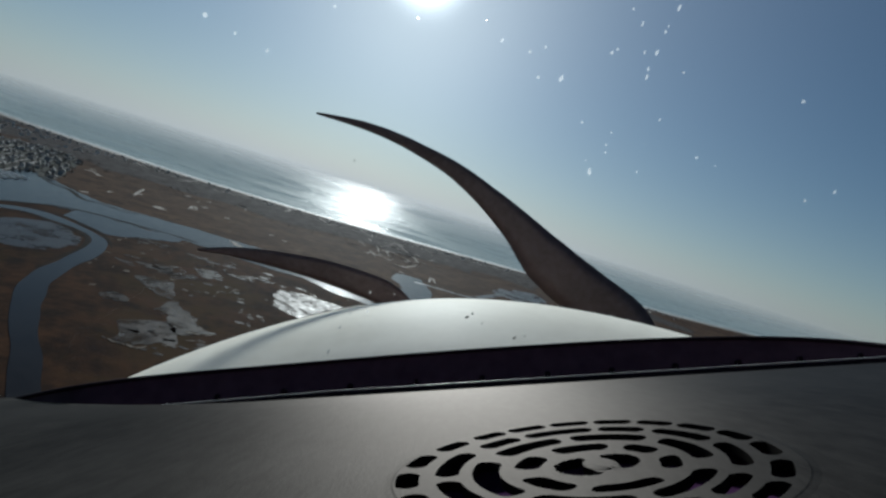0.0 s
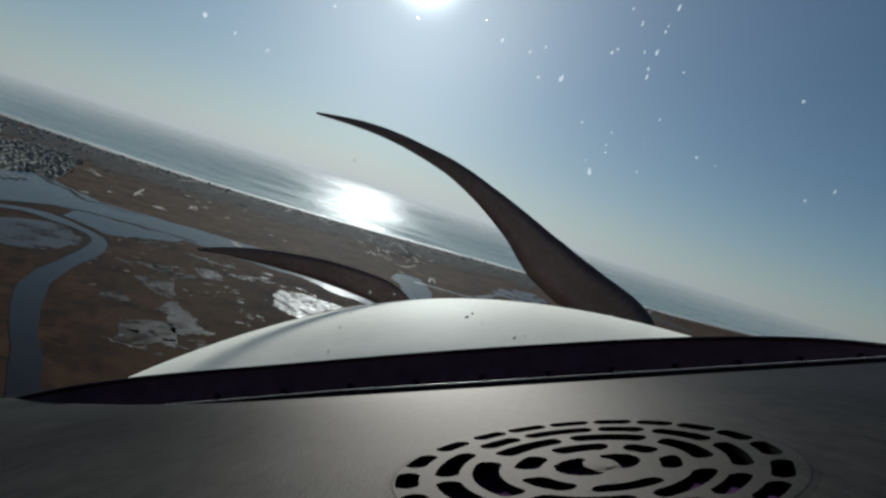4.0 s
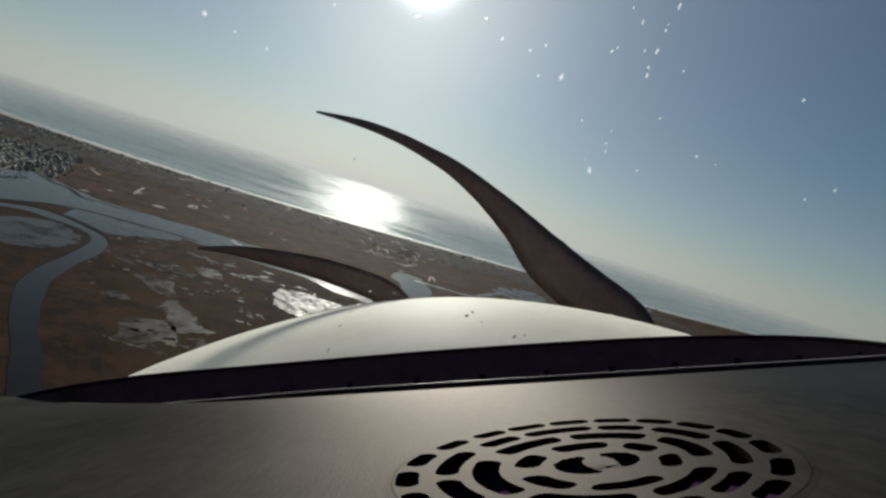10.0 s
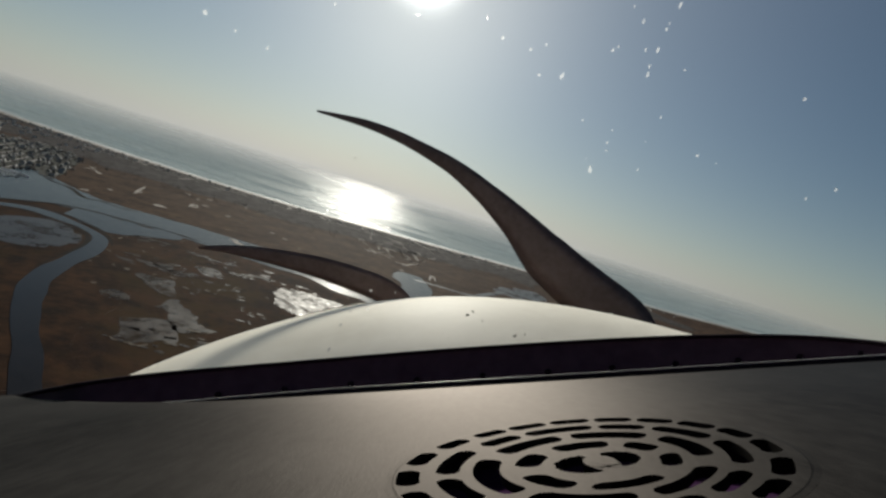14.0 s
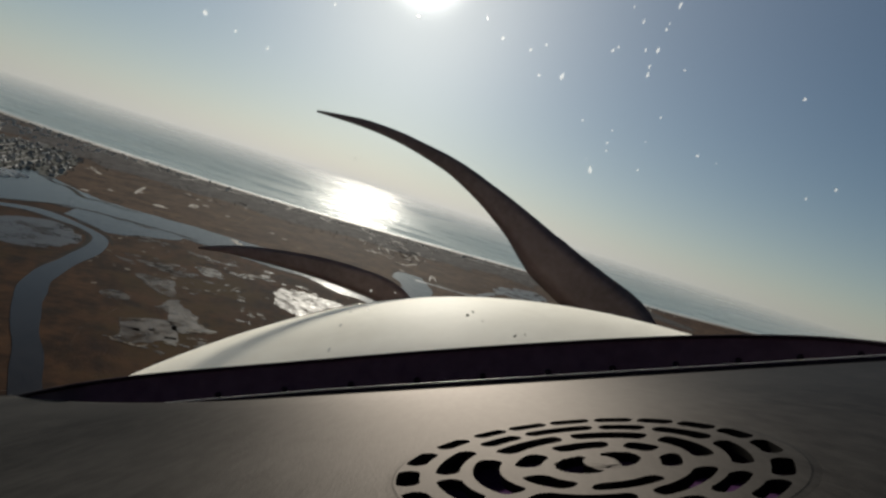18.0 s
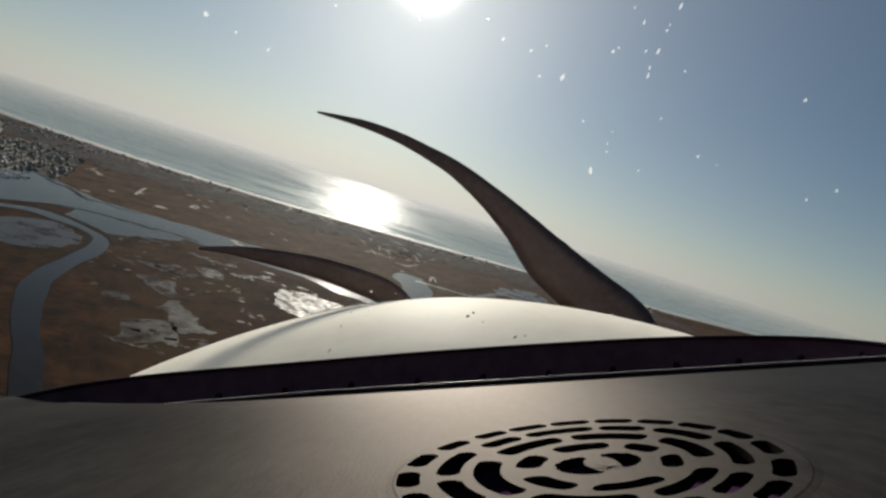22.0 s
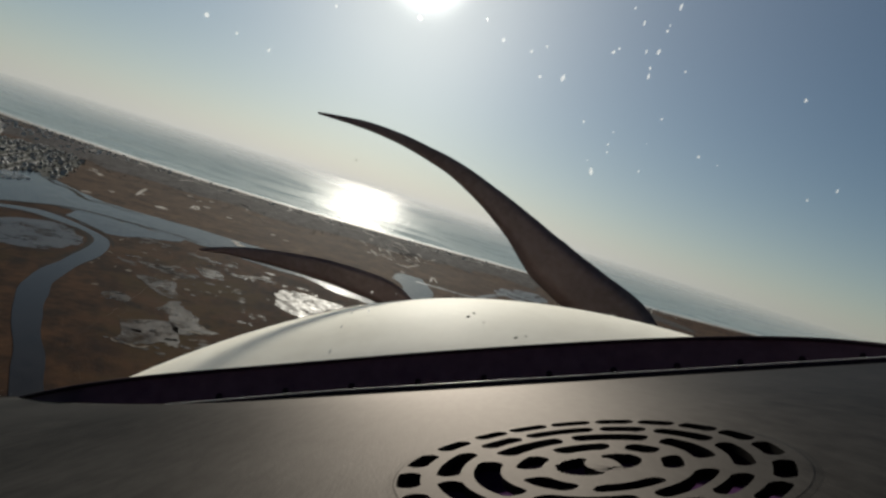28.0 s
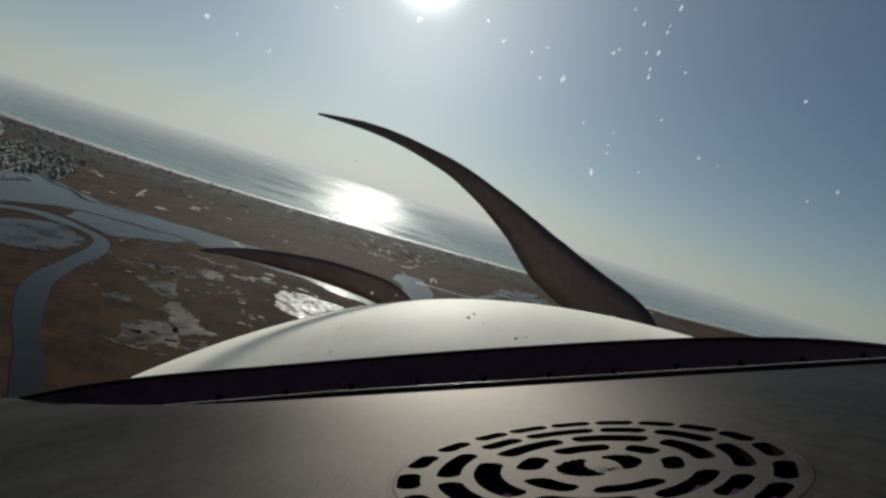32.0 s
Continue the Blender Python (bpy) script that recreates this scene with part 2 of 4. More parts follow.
def satin(m, rough, gain, ior=1.45):
    """Swaps the gloss of a surface for a tighter satin sheen."""
    n, l = m.node_tree.nodes, m.node_tree.links
    p = n["Principled BSDF"]
    diffuse, gloss, mix = n.new("ShaderNodeBsdfDiffuse"), n.new("ShaderNodeBsdfAnisotropic"), n.new("ShaderNodeMixShader")
    gloss.distribution, gloss.inputs["Roughness"].default_value, gloss.inputs["Color"].default_value = "BECKMANN", rough, (1, 0.91, 0.85, 1)
    edge, scale = n.new("ShaderNodeFresnel"), n.new("ShaderNodeMath")
    edge.inputs["IOR"].default_value = ior
    scale.operation, scale.inputs[1].default_value = "MULTIPLY", gain
    l.new(edge.outputs[0], scale.inputs[0])
    l.new(scale.outputs[0], mix.inputs["Fac"])
    l.new(p.inputs["Base Color"].links[0].from_socket, diffuse.inputs["Color"])
    if p.inputs["Normal"].links:
        l.new(p.inputs["Normal"].links[0].from_socket, diffuse.inputs["Normal"])
        l.new(p.inputs["Normal"].links[0].from_socket, gloss.inputs["Normal"])
    l.new(diffuse.outputs[0], mix.inputs[1])
    l.new(gloss.outputs[0], mix.inputs[2])
    l.new(mix.outputs[0], n["Material Output"].inputs["Surface"])
    return m


satin(VINYL, 0.52, 0.118)
SLOT_SHADE = material("slot_shade_colour", (0.030, 0.013, 0.038), (0.050, 0.023, 0.060), (20, 100), (0.95, 1.0), specular=0.0)
CHANNEL = material("dark_taupe_metal", (0.078, 0.050, 0.072), (0.120, 0.085, 0.108), (8, 60), (0.6, 0.8), 0.1, 300, specular=0.12)
RUBBER = material("black_rubber", (0.016, 0.011, 0.015), (0.028, 0.020, 0.026), (20, 120), (0.8, 0.95), specular=0.05)
TRIM = material("cream_edge_paint", (0.55, 0.52, 0.47), (0.8, 0.77, 0.70), (10, 80), (0.25, 0.4))
PAINT = material("cream_white_paint", (0.78, 0.73, 0.62), (0.91, 0.865, 0.755), (3, 25), (0.55, 0.70), 0.02, 60, specular=0.07)
BLADE = material("black_propeller_paint", (0.075, 0.048, 0.048), (0.14, 0.098, 0.096), (5, 40), (0.55, 0.7), 0.05, 80)
SPLAT = material("insect_stain", (0.30, 0.27, 0.21), (0.48, 0.44, 0.37), (60, 300), (0.7, 0.9))
HEADLINER = material("grey_headliner", (0.22, 0.21, 0.20), (0.32, 0.31, 0.29), (4, 60), (0.85, 0.95), 0.2, 200)


def clear(name, tint, gloss):
    """A thin clear sheet that lets light through and mirrors a little."""
    m = bpy.data.materials.new(name)
    m.use_nodes = True
    n, l = m.node_tree.nodes, m.node_tree.links
    n.remove(n["Principled BSDF"])
    a, b, mix = n.new("ShaderNodeBsdfTransparent"), n.new("ShaderNodeBsdfGlossy"), n.new("ShaderNodeMixShader")
    a.inputs["Color"].default_value = tint
    b.inputs["Roughness"].default_value = 0.03
    mix.inputs["Fac"].default_value = gloss
    l.new(a.outputs[0], mix.inputs[1])
    l.new(b.outputs[0], mix.inputs[2])
    l.new(mix.outputs[0], n["Material Output"].inputs["Surface"])
    return m


ACRYLIC = clear("clear_acrylic", (0.97, 0.975, 0.97, 1), 0.011)


def flake_material():
    """Dried specks on acrylic that scatter the light behind them."""
    m = bpy.data.materials.new("dried_speck")
    m.use_nodes = True
    n, l = m.node_tree.nodes, m.node_tree.links
    n.remove(n["Principled BSDF"])
    a, b, mix = n.new("ShaderNodeBsdfTranslucent"), n.new("ShaderNodeBsdfRefraction"), n.new("ShaderNodeMixShader")
    a.inputs["Color"].default_value, b.inputs["Color"].default_value = (0.95, 0.95, 0.95, 1), (0.95, 0.95, 0.95, 1)
    b.inputs["Roughness"].default_value, b.inputs["IOR"].default_value = 0.62, 1.12
    mix.inputs["Fac"].default_value = 0.6
    l.new(a.outputs[0], mix.inputs[1])
    l.new(b.outputs[0], mix.inputs[2])
    l.new(mix.outputs[0], n["Material Output"].inputs["Surface"])
    return m


SPECK = flake_material()


# ---- mesh helpers ----
def part(name, bm, mat, parent=None, label="", smooth=False):
    """Links a bmesh as one mesh object, under a thing or a part."""
    me = bpy.data.meshes.new(name)
    bm.to_mesh(me)
    bm.free()
    me.materials.append(mat)
    if smooth:
        me.polygons.foreach_set("use_smooth", [True] * len(me.polygons))
    ob = new(name, me)
    ob.parent = parent
    if label:
        tagged(ob, label)
    return ob


def thing(name, m=None):
    ob = new(name)
    ob.empty_display_size = 0.5
    if m is not None:
        ob.matrix_world = m
    return ob


def sheet(rows, close=False):
    """A surface through rows of points."""
    bm = bmesh.new()
    vs = [[bm.verts.new(p) for p in row] for row in rows]
    for a, b in zip(vs, vs[1:]):
        pairs = list(zip(a, a[1:], b, b[1:]))
        if close:
            pairs.append((a[-1], a[0], b[-1], b[0]))
        for p, q, r, s in pairs:
            bm.faces.new((p, q, s, r))
    return bm


def box(bm, x0, x1, y0, y1, z0, z1, m=None):
    vs = [bm.verts.new((x, y, z)) for z in (z0, z1) for y in (y0, y1) for x in (x0, x1)]
    for f in ((0, 2, 3, 1), (4, 5, 7, 6), (0, 1, 5, 4), (2, 6, 7, 3), (0, 4, 6, 2), (1, 3, 7, 5)):
        bm.faces.new([vs[i] for i in f])
    if m is not None:
        bmesh.ops.transform(bm, matrix=m, verts=vs)
    return bm


def spline(points, steps=8, closed=False):
    """A smooth line through points (Catmull-Rom)."""
    p = [Vector(q) for q in points]
    n = len(p)
    out = []
    for i in range(n if closed else n - 1):
        if closed:
            a, b, c, d = (p[(i + k - 1) % n] for k in range(4))
        else:
            a, b, c, d = p[max(i - 1, 0)], p[i], p[i + 1], p[min(i + 2, n - 1)]
        for k in range(steps):
            t = k / steps
            out.append(0.5 * ((2 * b) + (c - a) * t + (2 * a - 5 * b + 4 * c - d) * t * t + (3 * b - a - 3 * c + d) * t ** 3))
    if not closed:
        out.append(p[-1])
    return out


def tube(points, radius, sides=8):
    """A round bar along points; radius may be a list."""
    rows = []
    for i, p in enumerate(points):
        way = (points[min(i + 1, len(points) - 1)] - points[max(i - 1, 0)]).normalized()
        side = way.cross(Vector((0, 0, 1)))
        side = side.normalized() if side.length > 1e-4 else Vector((1, 0, 0))
        up = side.cross(way)
        r = radius[i] if isinstance(radius, list) else radius
        rows.append([p + r * (math.cos(2 * math.pi * k / sides) * side + math.sin(2 * math.pi * k / sides) * up) for k in range(sides)])
    bm = sheet(rows, close=True)
    bm.verts.ensure_lookup_table()
    bm.faces.new(bm.verts[:sides][::-1])
    bm.faces.new(bm.verts[-sides:])
    return bm


# ---- the land: a plain that rises to a rim at 4.9 km, bent to fit the camera's view of the horizon ----
FOLD, RIM = 2600.0, 4940.0


def fold(x, y, z=0.0):
    """A plan point in metres; far points slide along the camera's line of sight onto the raised rim."""
    r = math.hypot(x, y)
    if r <= FOLD:
        return Vector((x, y, z))
    lo, hi = FOLD, RIM
    for _ in range(40):
        mid = (lo + hi) / 2
        rise = HEIGHT * ((mid - FOLD) / (RIM - FOLD)) ** 1.5
        if mid * HEIGHT / max(HEIGHT - rise, 1e-6) < r:
            lo = mid
        else:
            hi = mid
    rise = HEIGHT * ((lo - FOLD) / (RIM - FOLD)) ** 1.5
    k = lo / r
    return Vector((x * k, y * k, rise + z))


def field(points, z, mat, name, label, category, rough=0.0, kind="structure", steps=6, seed=0.0):
    """A flat patch of land or water with a roughened outline; points in metres."""
    line = spline([(a, b, 0) for a, b in points], steps, closed=True)
    if rough:
        line = [p + rough * Vector((noise.noise((p.x * 0.03 + seed, p.y * 0.03, 1)) + 0.5 * noise.noise((p.x * 0.11, p.y * 0.11, 3)),
                                    noise.noise((p.x * 0.03, p.y * 0.03 + seed, 7)) + 0.5 * noise.noise((p.x * 0.11, p.y * 0.11, 9)), 0)) for p in line]
    bm = bmesh.new()
    vs = [bm.verts.new(fold(p.x, p.y, z)) for p in line]
    es = [bm.edges.new((vs[i], vs[(i + 1) % len(vs)])) for i in range(len(vs))]
    bmesh.ops.triangle_fill(bm, use_beauty=True, edges=es, normal=(0, 0, 1))
    for f in bm.faces:
        if f.normal.z < 0:
            f.normal_flip()
    return tagged(part(name, bm, mat), label, category, kind=kind)


def ribbon(points, widths, z, mat, name, label, category, rough=0.0, kind="structure", steps=8):
    """A winding band: a creek, a bank or a road; points and widths in metres."""
    line = spline([(a, b, 0) for a, b in points], steps)
    n = len(line)
    rows = []
    for i, p in enumerate(line):
        way = (line[min(i + 1, n - 1)] - line[max(i - 1, 0)]).normalized()
        side = Vector((-way.y, way.x, 0))
        k = i / (n - 1) * (len(widths) - 1)
        j = min(int(k), len(widths) - 2)
        w = widths[j] + (widths[j + 1] - widths[j]) * (k - j)
        a = 0.5 * w + rough * noise.noise((p.x * 0.02, p.y * 0.02, 2))
        b = 0.5 * w + rough * noise.noise((p.x * 0.02, p.y * 0.02, 5))
        rows.append([fold(*(p + side * a).xy, z), fold(*(p - side * b).xy, z)])
    return tagged(part(name, sheet(rows), mat), label, category, kind=kind)


# sea, surf and beach along one coast line
COAST = spline([(x, y, 0) for x, y in [(-14000, 8400), (-9000, 5800), (-4300, 3400), (-2700, 2430), (-2230, 2235), (-1990, 2160), (-1690, 2092), (-1380, 2036), (-1100, 2012), (-860, 2024), (-605, 2052), (-358, 2120), (-96, 2214), (195, 2326), (516, 2436),
       (840, 2520), (1100, 2570), (1380, 2660), (1700, 2830), (2090, 3050), (2700, 3330), (4500, 3350), (9000, 2200), (14000, 0)]], 6)
SEAWARD = [0, 30, 80, 150, 250, 360, 480, 620, 780, 960, 1180, 1450, 1800, 2050, 2300, 2650, 3000, 3500, 4000, 5000, 6000, 7500, 9000, 12000, 15000, 20000, 30000, 50000, 90000, 400000]


def offshore(off0, off1, z, steps=1, wave=0.0, span=None):
    """A band along the coast between two distances, seaward positive."""
    rows = []
    n = len(COAST)
    for i, p in enumerate(COAST):
        if span and not span[0] < p.x < span[1]:
            continue
        way = (COAST[min(i + 1, n - 1)] - COAST[max(i - 1, 0)]).normalized()
        side = Vector((-way.y, way.x, 0))
        shift = wave * (noise.noise((p.x * 0.01, p.y * 0.01, 4)) + 0.6 * noise.noise((p.x * 0.04, p.y * 0.04, 4)))
        rows.append([fold(*(p + side * (off0 + (off1 - off0) * k / steps + (shift if k == (steps if off1 > 0 else 0) else 0))).xy, z) for k in range(steps + 1)])
    return sheet(rows)


def shore(a):
    """Distance from under the eye to the coast in the direction a, clockwise from ahead."""
    d = Vector((math.sin(a), math.cos(a)))
    best = None
    for p, q in zip(COAST, COAST[1:]):
        e = q.xy - p.xy
        det = d.x * -e.y + d.y * e.x
        if abs(det) < 1e-9:
            continue
        r = (p.x * -e.y + p.y * e.x) / det
        k = (d.x * p.y - d.y * p.x) / det
        if 0 <= k <= 1 and r > 0 and (best is None or r < best):
            best = r
    return best


# ground, one sheet out to the horizon
rings = [0, 60, 140, 240, 360, 500, 650, 800, 1000, 1200, 1400, 1650, 1900, 2150, 2400] + [2600 + 60 * k for k in range(20)] \
    + [3900, 4100, 4400, 4800, 5300, 6000, 7000, 8500, 11000, 15000, 20000, 30000, 60000, 380000]
rows = []
SPOKES = [radians(1.5 * k) for k in range(240)]
reach = [(shore(a) or 1e9) + 60 for a in SPOKES]
for r in rings:
    rows.append([fold(min(max(r, 0.5), e) * math.sin(a), min(max(r, 0.5), e) * math.cos(a)) for a, e in zip(SPOKES, reach)])
bm = sheet(rows, close=True)
bmesh.ops.dissolve_degenerate(bm, dist=0.01, edges=bm.edges)
tagged(part("ground", bm, MARSH), "brown winter salt marsh under low sun", "ground", kind="structure")

# the sea sheet's haze is only its material fading out at the rim
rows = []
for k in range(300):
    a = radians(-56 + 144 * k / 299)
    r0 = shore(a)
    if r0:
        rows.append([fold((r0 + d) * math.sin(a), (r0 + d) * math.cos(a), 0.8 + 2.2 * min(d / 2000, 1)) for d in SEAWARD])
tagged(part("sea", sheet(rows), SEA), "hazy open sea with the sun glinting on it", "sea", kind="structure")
tagged(part("beach", offshore(-62, 8, 1.2), SAND), "pale sandy beach along the barrier island", "beach", kind="structure")
tagged(part("surf", offshore(2, 34, 1.6, wave=16), FOAM), "white surf breaking along the beach", "surf", kind="structure")
tagged(part("scrub_strip", offshore(-560, -30, 0.5, 7, wave=110), DUNE), "scrubby dune ground behind the beach", "ground", kind="structure")
rows = []                # the island widens into scrub land towards the far end
for i, p in enumerate(COAST):
    if -9000 < p.x < -1200:
        way = (COAST[i + 1] - COAST[max(i - 1, 0)]).normalized()
        side = Vector((-way.y, way.x, 0))
        wide = 30 + 0.30 * min(max(-p.x - 1300, 0), 2200) + 30 * noise.noise((p.x * 0.02, p.y * 0.02, 6))
        rows.append([fold(*(p - side * (420 + wide * k / 10)).xy, 0.40) for k in range(11)])
tagged(part("scrub_land", sheet(rows), DUNE), "grey scrub land of the barrier island", "ground", kind="structure")

field([(-810, 819), (-919, 1027), (-787, 966), (-683, 925), (-601, 927), (-491, 942), (-384, 947), (-228, 915), (-63, 827), (12, 813),
       (1500, 1250), (2600, 1500), (3200, 2900), (1900, 2820),
       (1100, 2420), (300, 2180),
       (-300, 1960), (-800, 1860), (-1350, 1830), (-1900, 2000)], 0.22, SEDGE, "island_flats", "reddish-brown flats of the barrier island", "ground", 14)

# tidal channels, creeks and ponds, outlined to fit the camera's view
field([(-802, 706), (-915, 943), (-925, 1034), (-792, 971), (-687, 930), (-605, 933), (-494, 948), (-387, 952), (-235, 936), (-86, 850),
       (-61, 775), (-145, 775), (-223, 814), (-300, 809), (-368, 819), (-473, 820), (-570, 808), (-647, 777), (-674, 705), (-689, 586)],
      0.3, CREEK, "tidal_channel", "broad grey tidal channel behind the island", "water", 8, steps=16)
field([(-605, 743), (-624, 823), (-570, 808), (-522, 814), (-473, 820), (-444, 832), (-448, 780), (-474, 745), (-499, 704), (-533, 717),
       (-563, 725)], 0.32, CREEK, "back_channel", "shallow grey water behind the mud spit", "water", 9, steps=10, seed=3)
ribbon([(-685, 665), (-677, 708), (-664, 743), (-650, 781), (-621, 806), (-576, 816), (-531, 826), (-482, 833),
       (-426, 833)], [7, 8, 9, 9, 8, 6, 3], 0.5, MUD, "mud_spit", "dark low mud spit in the channel", "mud bank", 3)
ribbon([(-913, 1021), (-824, 965), (-777, 954), (-700, 903), (-674, 914), (-628, 909), (-594, 917)], [3, 9, 10, 9, 6, 4], 0.40, MUD, "channel_bank", "dark scrubby bank along the channel", "mud bank", 4)
ribbon([(-666, 645), (-649, 681), (-621, 707), (-581, 705), (-529, 691), (-477, 662), (-440, 601), (-418, 541), (-391, 477), (-365, 434), (-334, 395), (-285, 343), (-228, 285), (-181, 247)],
       [26, 25, 32, 28, 16, 18, 22, 22, 24, 22, 20, 17, 19, 19], 0.34, CREEK, "tidal_creek", "winding tidal creek through the marsh", "water", 3)
ribbon([(-669, 683), (-642, 730), (-599, 734), (-551, 722), (-506, 700), (-473, 676),
       (-445, 644)], [1, 4, 5, 5, 4, 3, 2], 0.42, MUD, "creek_bank", "dark mud bank along the tidal creek", "mud bank", 1.5)
ribbon([(-631, 664), (-600, 685), (-560, 680), (-519, 671), (-484, 649), (-455, 602), (-435, 547),
       (-412, 489)], [2, 5, 6, 6, 4, 3], 0.42, MUD, "creek_bank", "dark mud bank along the tidal creek", "mud bank", 1.5)
field([(-607, 594), (-594, 626), (-587, 662), (-558, 677), (-522, 668), (-495, 650), (-472, 615), (-460, 576), (-468, 545), (-483, 538), (-494, 529),
       (-518, 512)], 0.3, SHALLOW, "marsh_pond", "wide shallow pond in a bend of the creek", "pond", 12, steps=12)
ribbon([(-473, 472), (-475, 510), (-476, 531), (-461, 537), (-448, 557)], [2, 3, 3, 4], 0.3, MUD, "marsh_ditch", "narrow dark ditch winding through marsh", "ditch", 1.5)
field([(-350, 561), (-338, 572), (-313, 574), (-285, 540), (-278, 516), (-302, 524),
       (-325, 538)], 0.3, POND, "marsh_pond", "small pale pond in brown marsh", "pond", 7, steps=10, seed=5)
field([(-329, 480), (-325, 491), (-304, 487), (-297, 471), (-309, 467),
       (-323, 467)], 0.3, POND, "marsh_pond", "small pale pond in brown marsh", "pond", 4, steps=10, seed=9)
field([(-274, 475), (-271, 513), (-255, 503), (-231, 479), (-218, 468), (-197, 459), (-206, 446), (-221, 437), (-239, 452),
       (-254, 472)], 0.3, POND, "marsh_pond", "ragged pale pond in brown marsh", "pond", 8.5, steps=10, seed=13)
field([(-268, 424), (-262, 439), (-250, 447), (-236, 446), (-217, 433), (-203, 411), (-215, 405), (-225, 385), (-246, 386),
       (-252, 405)], 0.3, POND, "marsh_pond", "ragged pale pond in brown marsh", "pond", 8.5, steps=10, seed=17)
field([(-201, 633), (-216, 696), (-193, 710), (-156, 712), (-109, 699), (-120, 631), (-140, 592),
       (-164, 594)], 0.3, POND, "marsh_pond", "ragged pond sparkling in low sun", "pond", 8, steps=10, seed=21)
field([(-337, 670), (-317, 685), (-294, 665), (-299, 639), (-318, 644)], 0.3, POND, "marsh_pond", "small pale pond in brown marsh", "pond", 5, steps=10, seed=25)
field([(-97, 1135), (-47, 1191), (-9, 1124), (8, 963), (-50, 851),
       (-58, 988)], 0.3, CREEK, "marsh_pond", "grey pond at the end of a creek", "pond", 13, steps=10, seed=29)
field([(178, 1387), (255, 1531), (348, 1613), (372, 1500), (286, 1360),
       (221, 1328)], 0.3, SHALLOW, "marsh_pond", "long shallow water between brown flats", "pond", 16, steps=10, seed=31)
ribbon([(-41, 1125), (16, 1136), (74, 1140), (115, 1167), (169, 1279),
       (243, 1438)], [16, 18, 20, 20, 22, 18], 0.33, SHALLOW, "tidal_creek", "pale narrow creek winding through the flats", "water", 4)

# bleached rims of dead reed along pools and creeks
for rim in ([(-250, 385), (-243, 382), (-235, 384), (-224, 383), (-220, 392)],
            [(-214, 404), (-207, 405), (-201, 409)],
            [(-218, 445), (-209, 447), (-200, 450), (-195, 458)],
            [(-206, 426), (-198, 432), (-190, 435)],
            [(-227, 477), (-215, 467), (-207, 464)],
            [(-261, 581), (-261, 598), (-254, 601)],
            [(-252, 605), (-254, 628), (-246, 625)],
            [(-484, 690), (-472, 692), (-478, 722)],
            [(-449, 720), (-449, 744), (-436, 746)],
            [(-440, 784), (-432, 790), (-434, 813)]):
    ribbon(rim, [1.0, 2.6, 3.4, 2.4, 0.8], 0.46, STRAW, "reed_rim", "pale dead reed along a pool in brown marsh", "reed", 1.2)

scatter = random.Random(5)


def pool(x, y, r, i, mat=None):
    """One small ragged pool, wider across the view than deep."""
    n = scatter.randrange(6, 9)
    field([(x + r * scatter.uniform(0.5, 1.3) * math.cos(k * 2 * math.pi / n), y + 0.62 * r * scatter.uniform(0.5, 1.3) * math.sin(k * 2 * math.pi / n)) for k in range(n)],
          0.3, mat or POND, "marsh_pond", "small ragged pool in brown marsh", "pond", 0.2 * r, seed=i * 1.3, steps=4)


# groups of small pools: middle, spread and number
for gx, gy, sx, sy, number, r in ((-354, 620, 36, 14, 22, 9), (-328, 622, 30, 12, 12, 7), (-274, 708, 40, 14, 12, 10), (-323, 733, 36, 16, 14, 9),
       (-215, 423, 26, 10, 14, 5), (-205, 527, 30, 14, 5, 4), (-179, 546, 22, 10, 6, 3.5), (-169, 666, 30, 14, 5, 4), (-265, 574, 40, 20, 5, 4),
       (-219, 380, 24, 12, 8, 4), (-493, 725, 30, 8, 10, 8), (-459, 744, 30, 8, 8, 8), (-259, 606, 24, 10, 4, 5)):
    for i in range(number):
        pool(gx + scatter.gauss(0, sx), gy + scatter.gauss(0, sy), r * scatter.uniform(0.4, 1.3), i + gx)
# ponds and creeks over the marsh that the flight has crossed
for i in range(60):
    x, y, r = scatter.uniform(150, 2400), scatter.uniform(-1400, 620), scatter.uniform(14, 45)
    pool(x, y, r, i, POND if i % 3 else CREEK)
ribbon([(300, 660), (520, 560), (800, 600), (1100, 480), (1500, 470), (1900, 300),
       (2400, 200)], [24, 22, 20, 16, 12], 0.34, CREEK, "tidal_creek", "broad tidal creek winding through marsh", "water", 6)
ribbon([(560, 560), (520, 420), (600, 300), (480, 160), (550, 0), (440, -160),
       (510, -320)], [10, 9, 8, 7, 6, 4], 0.34, CREEK, "tidal_creek", "winding tidal creek through the marsh", "water", 2)
ribbon([(1180, 480), (1100, 300), (1220, 140), (1120, -50), (1280, -260),
       (1180, -500)], [9, 9, 8, 6, 5, 4], 0.34, CREEK, "tidal_creek", "winding tidal creek through the marsh", "water", 2)
field([(-1480, 520), (-1330, 760), (-1560, 980), (-1900, 1120), (-2700, 1000), (-4200, 1000), (-6500, 700), (-6000, -300), (-3500, -500), (-2000, -100)],
      0.25, CREEK, "bay", "dark blue-grey bay behind the island", "water", 12)

# ---- the aircraft, banked in its turn ----
RISE = 0.04             # metres of the eye above the glareshield
AIR = thing("light_aircraft", seat() @ pose(0, 0, 0, -90) @ pose(0, 0, 0, -10.8, 0, 0))
AIR.matrix_world = seat() @ pose(0, 0, 0, -90) @ pose(0, 0, 0, 0, -3.5, 0) @ pose(0, 0, 0, -10.8, 0, 0)
tagged(AIR, "light aircraft with cream nose cowling, in a banked turn", "aircraft")


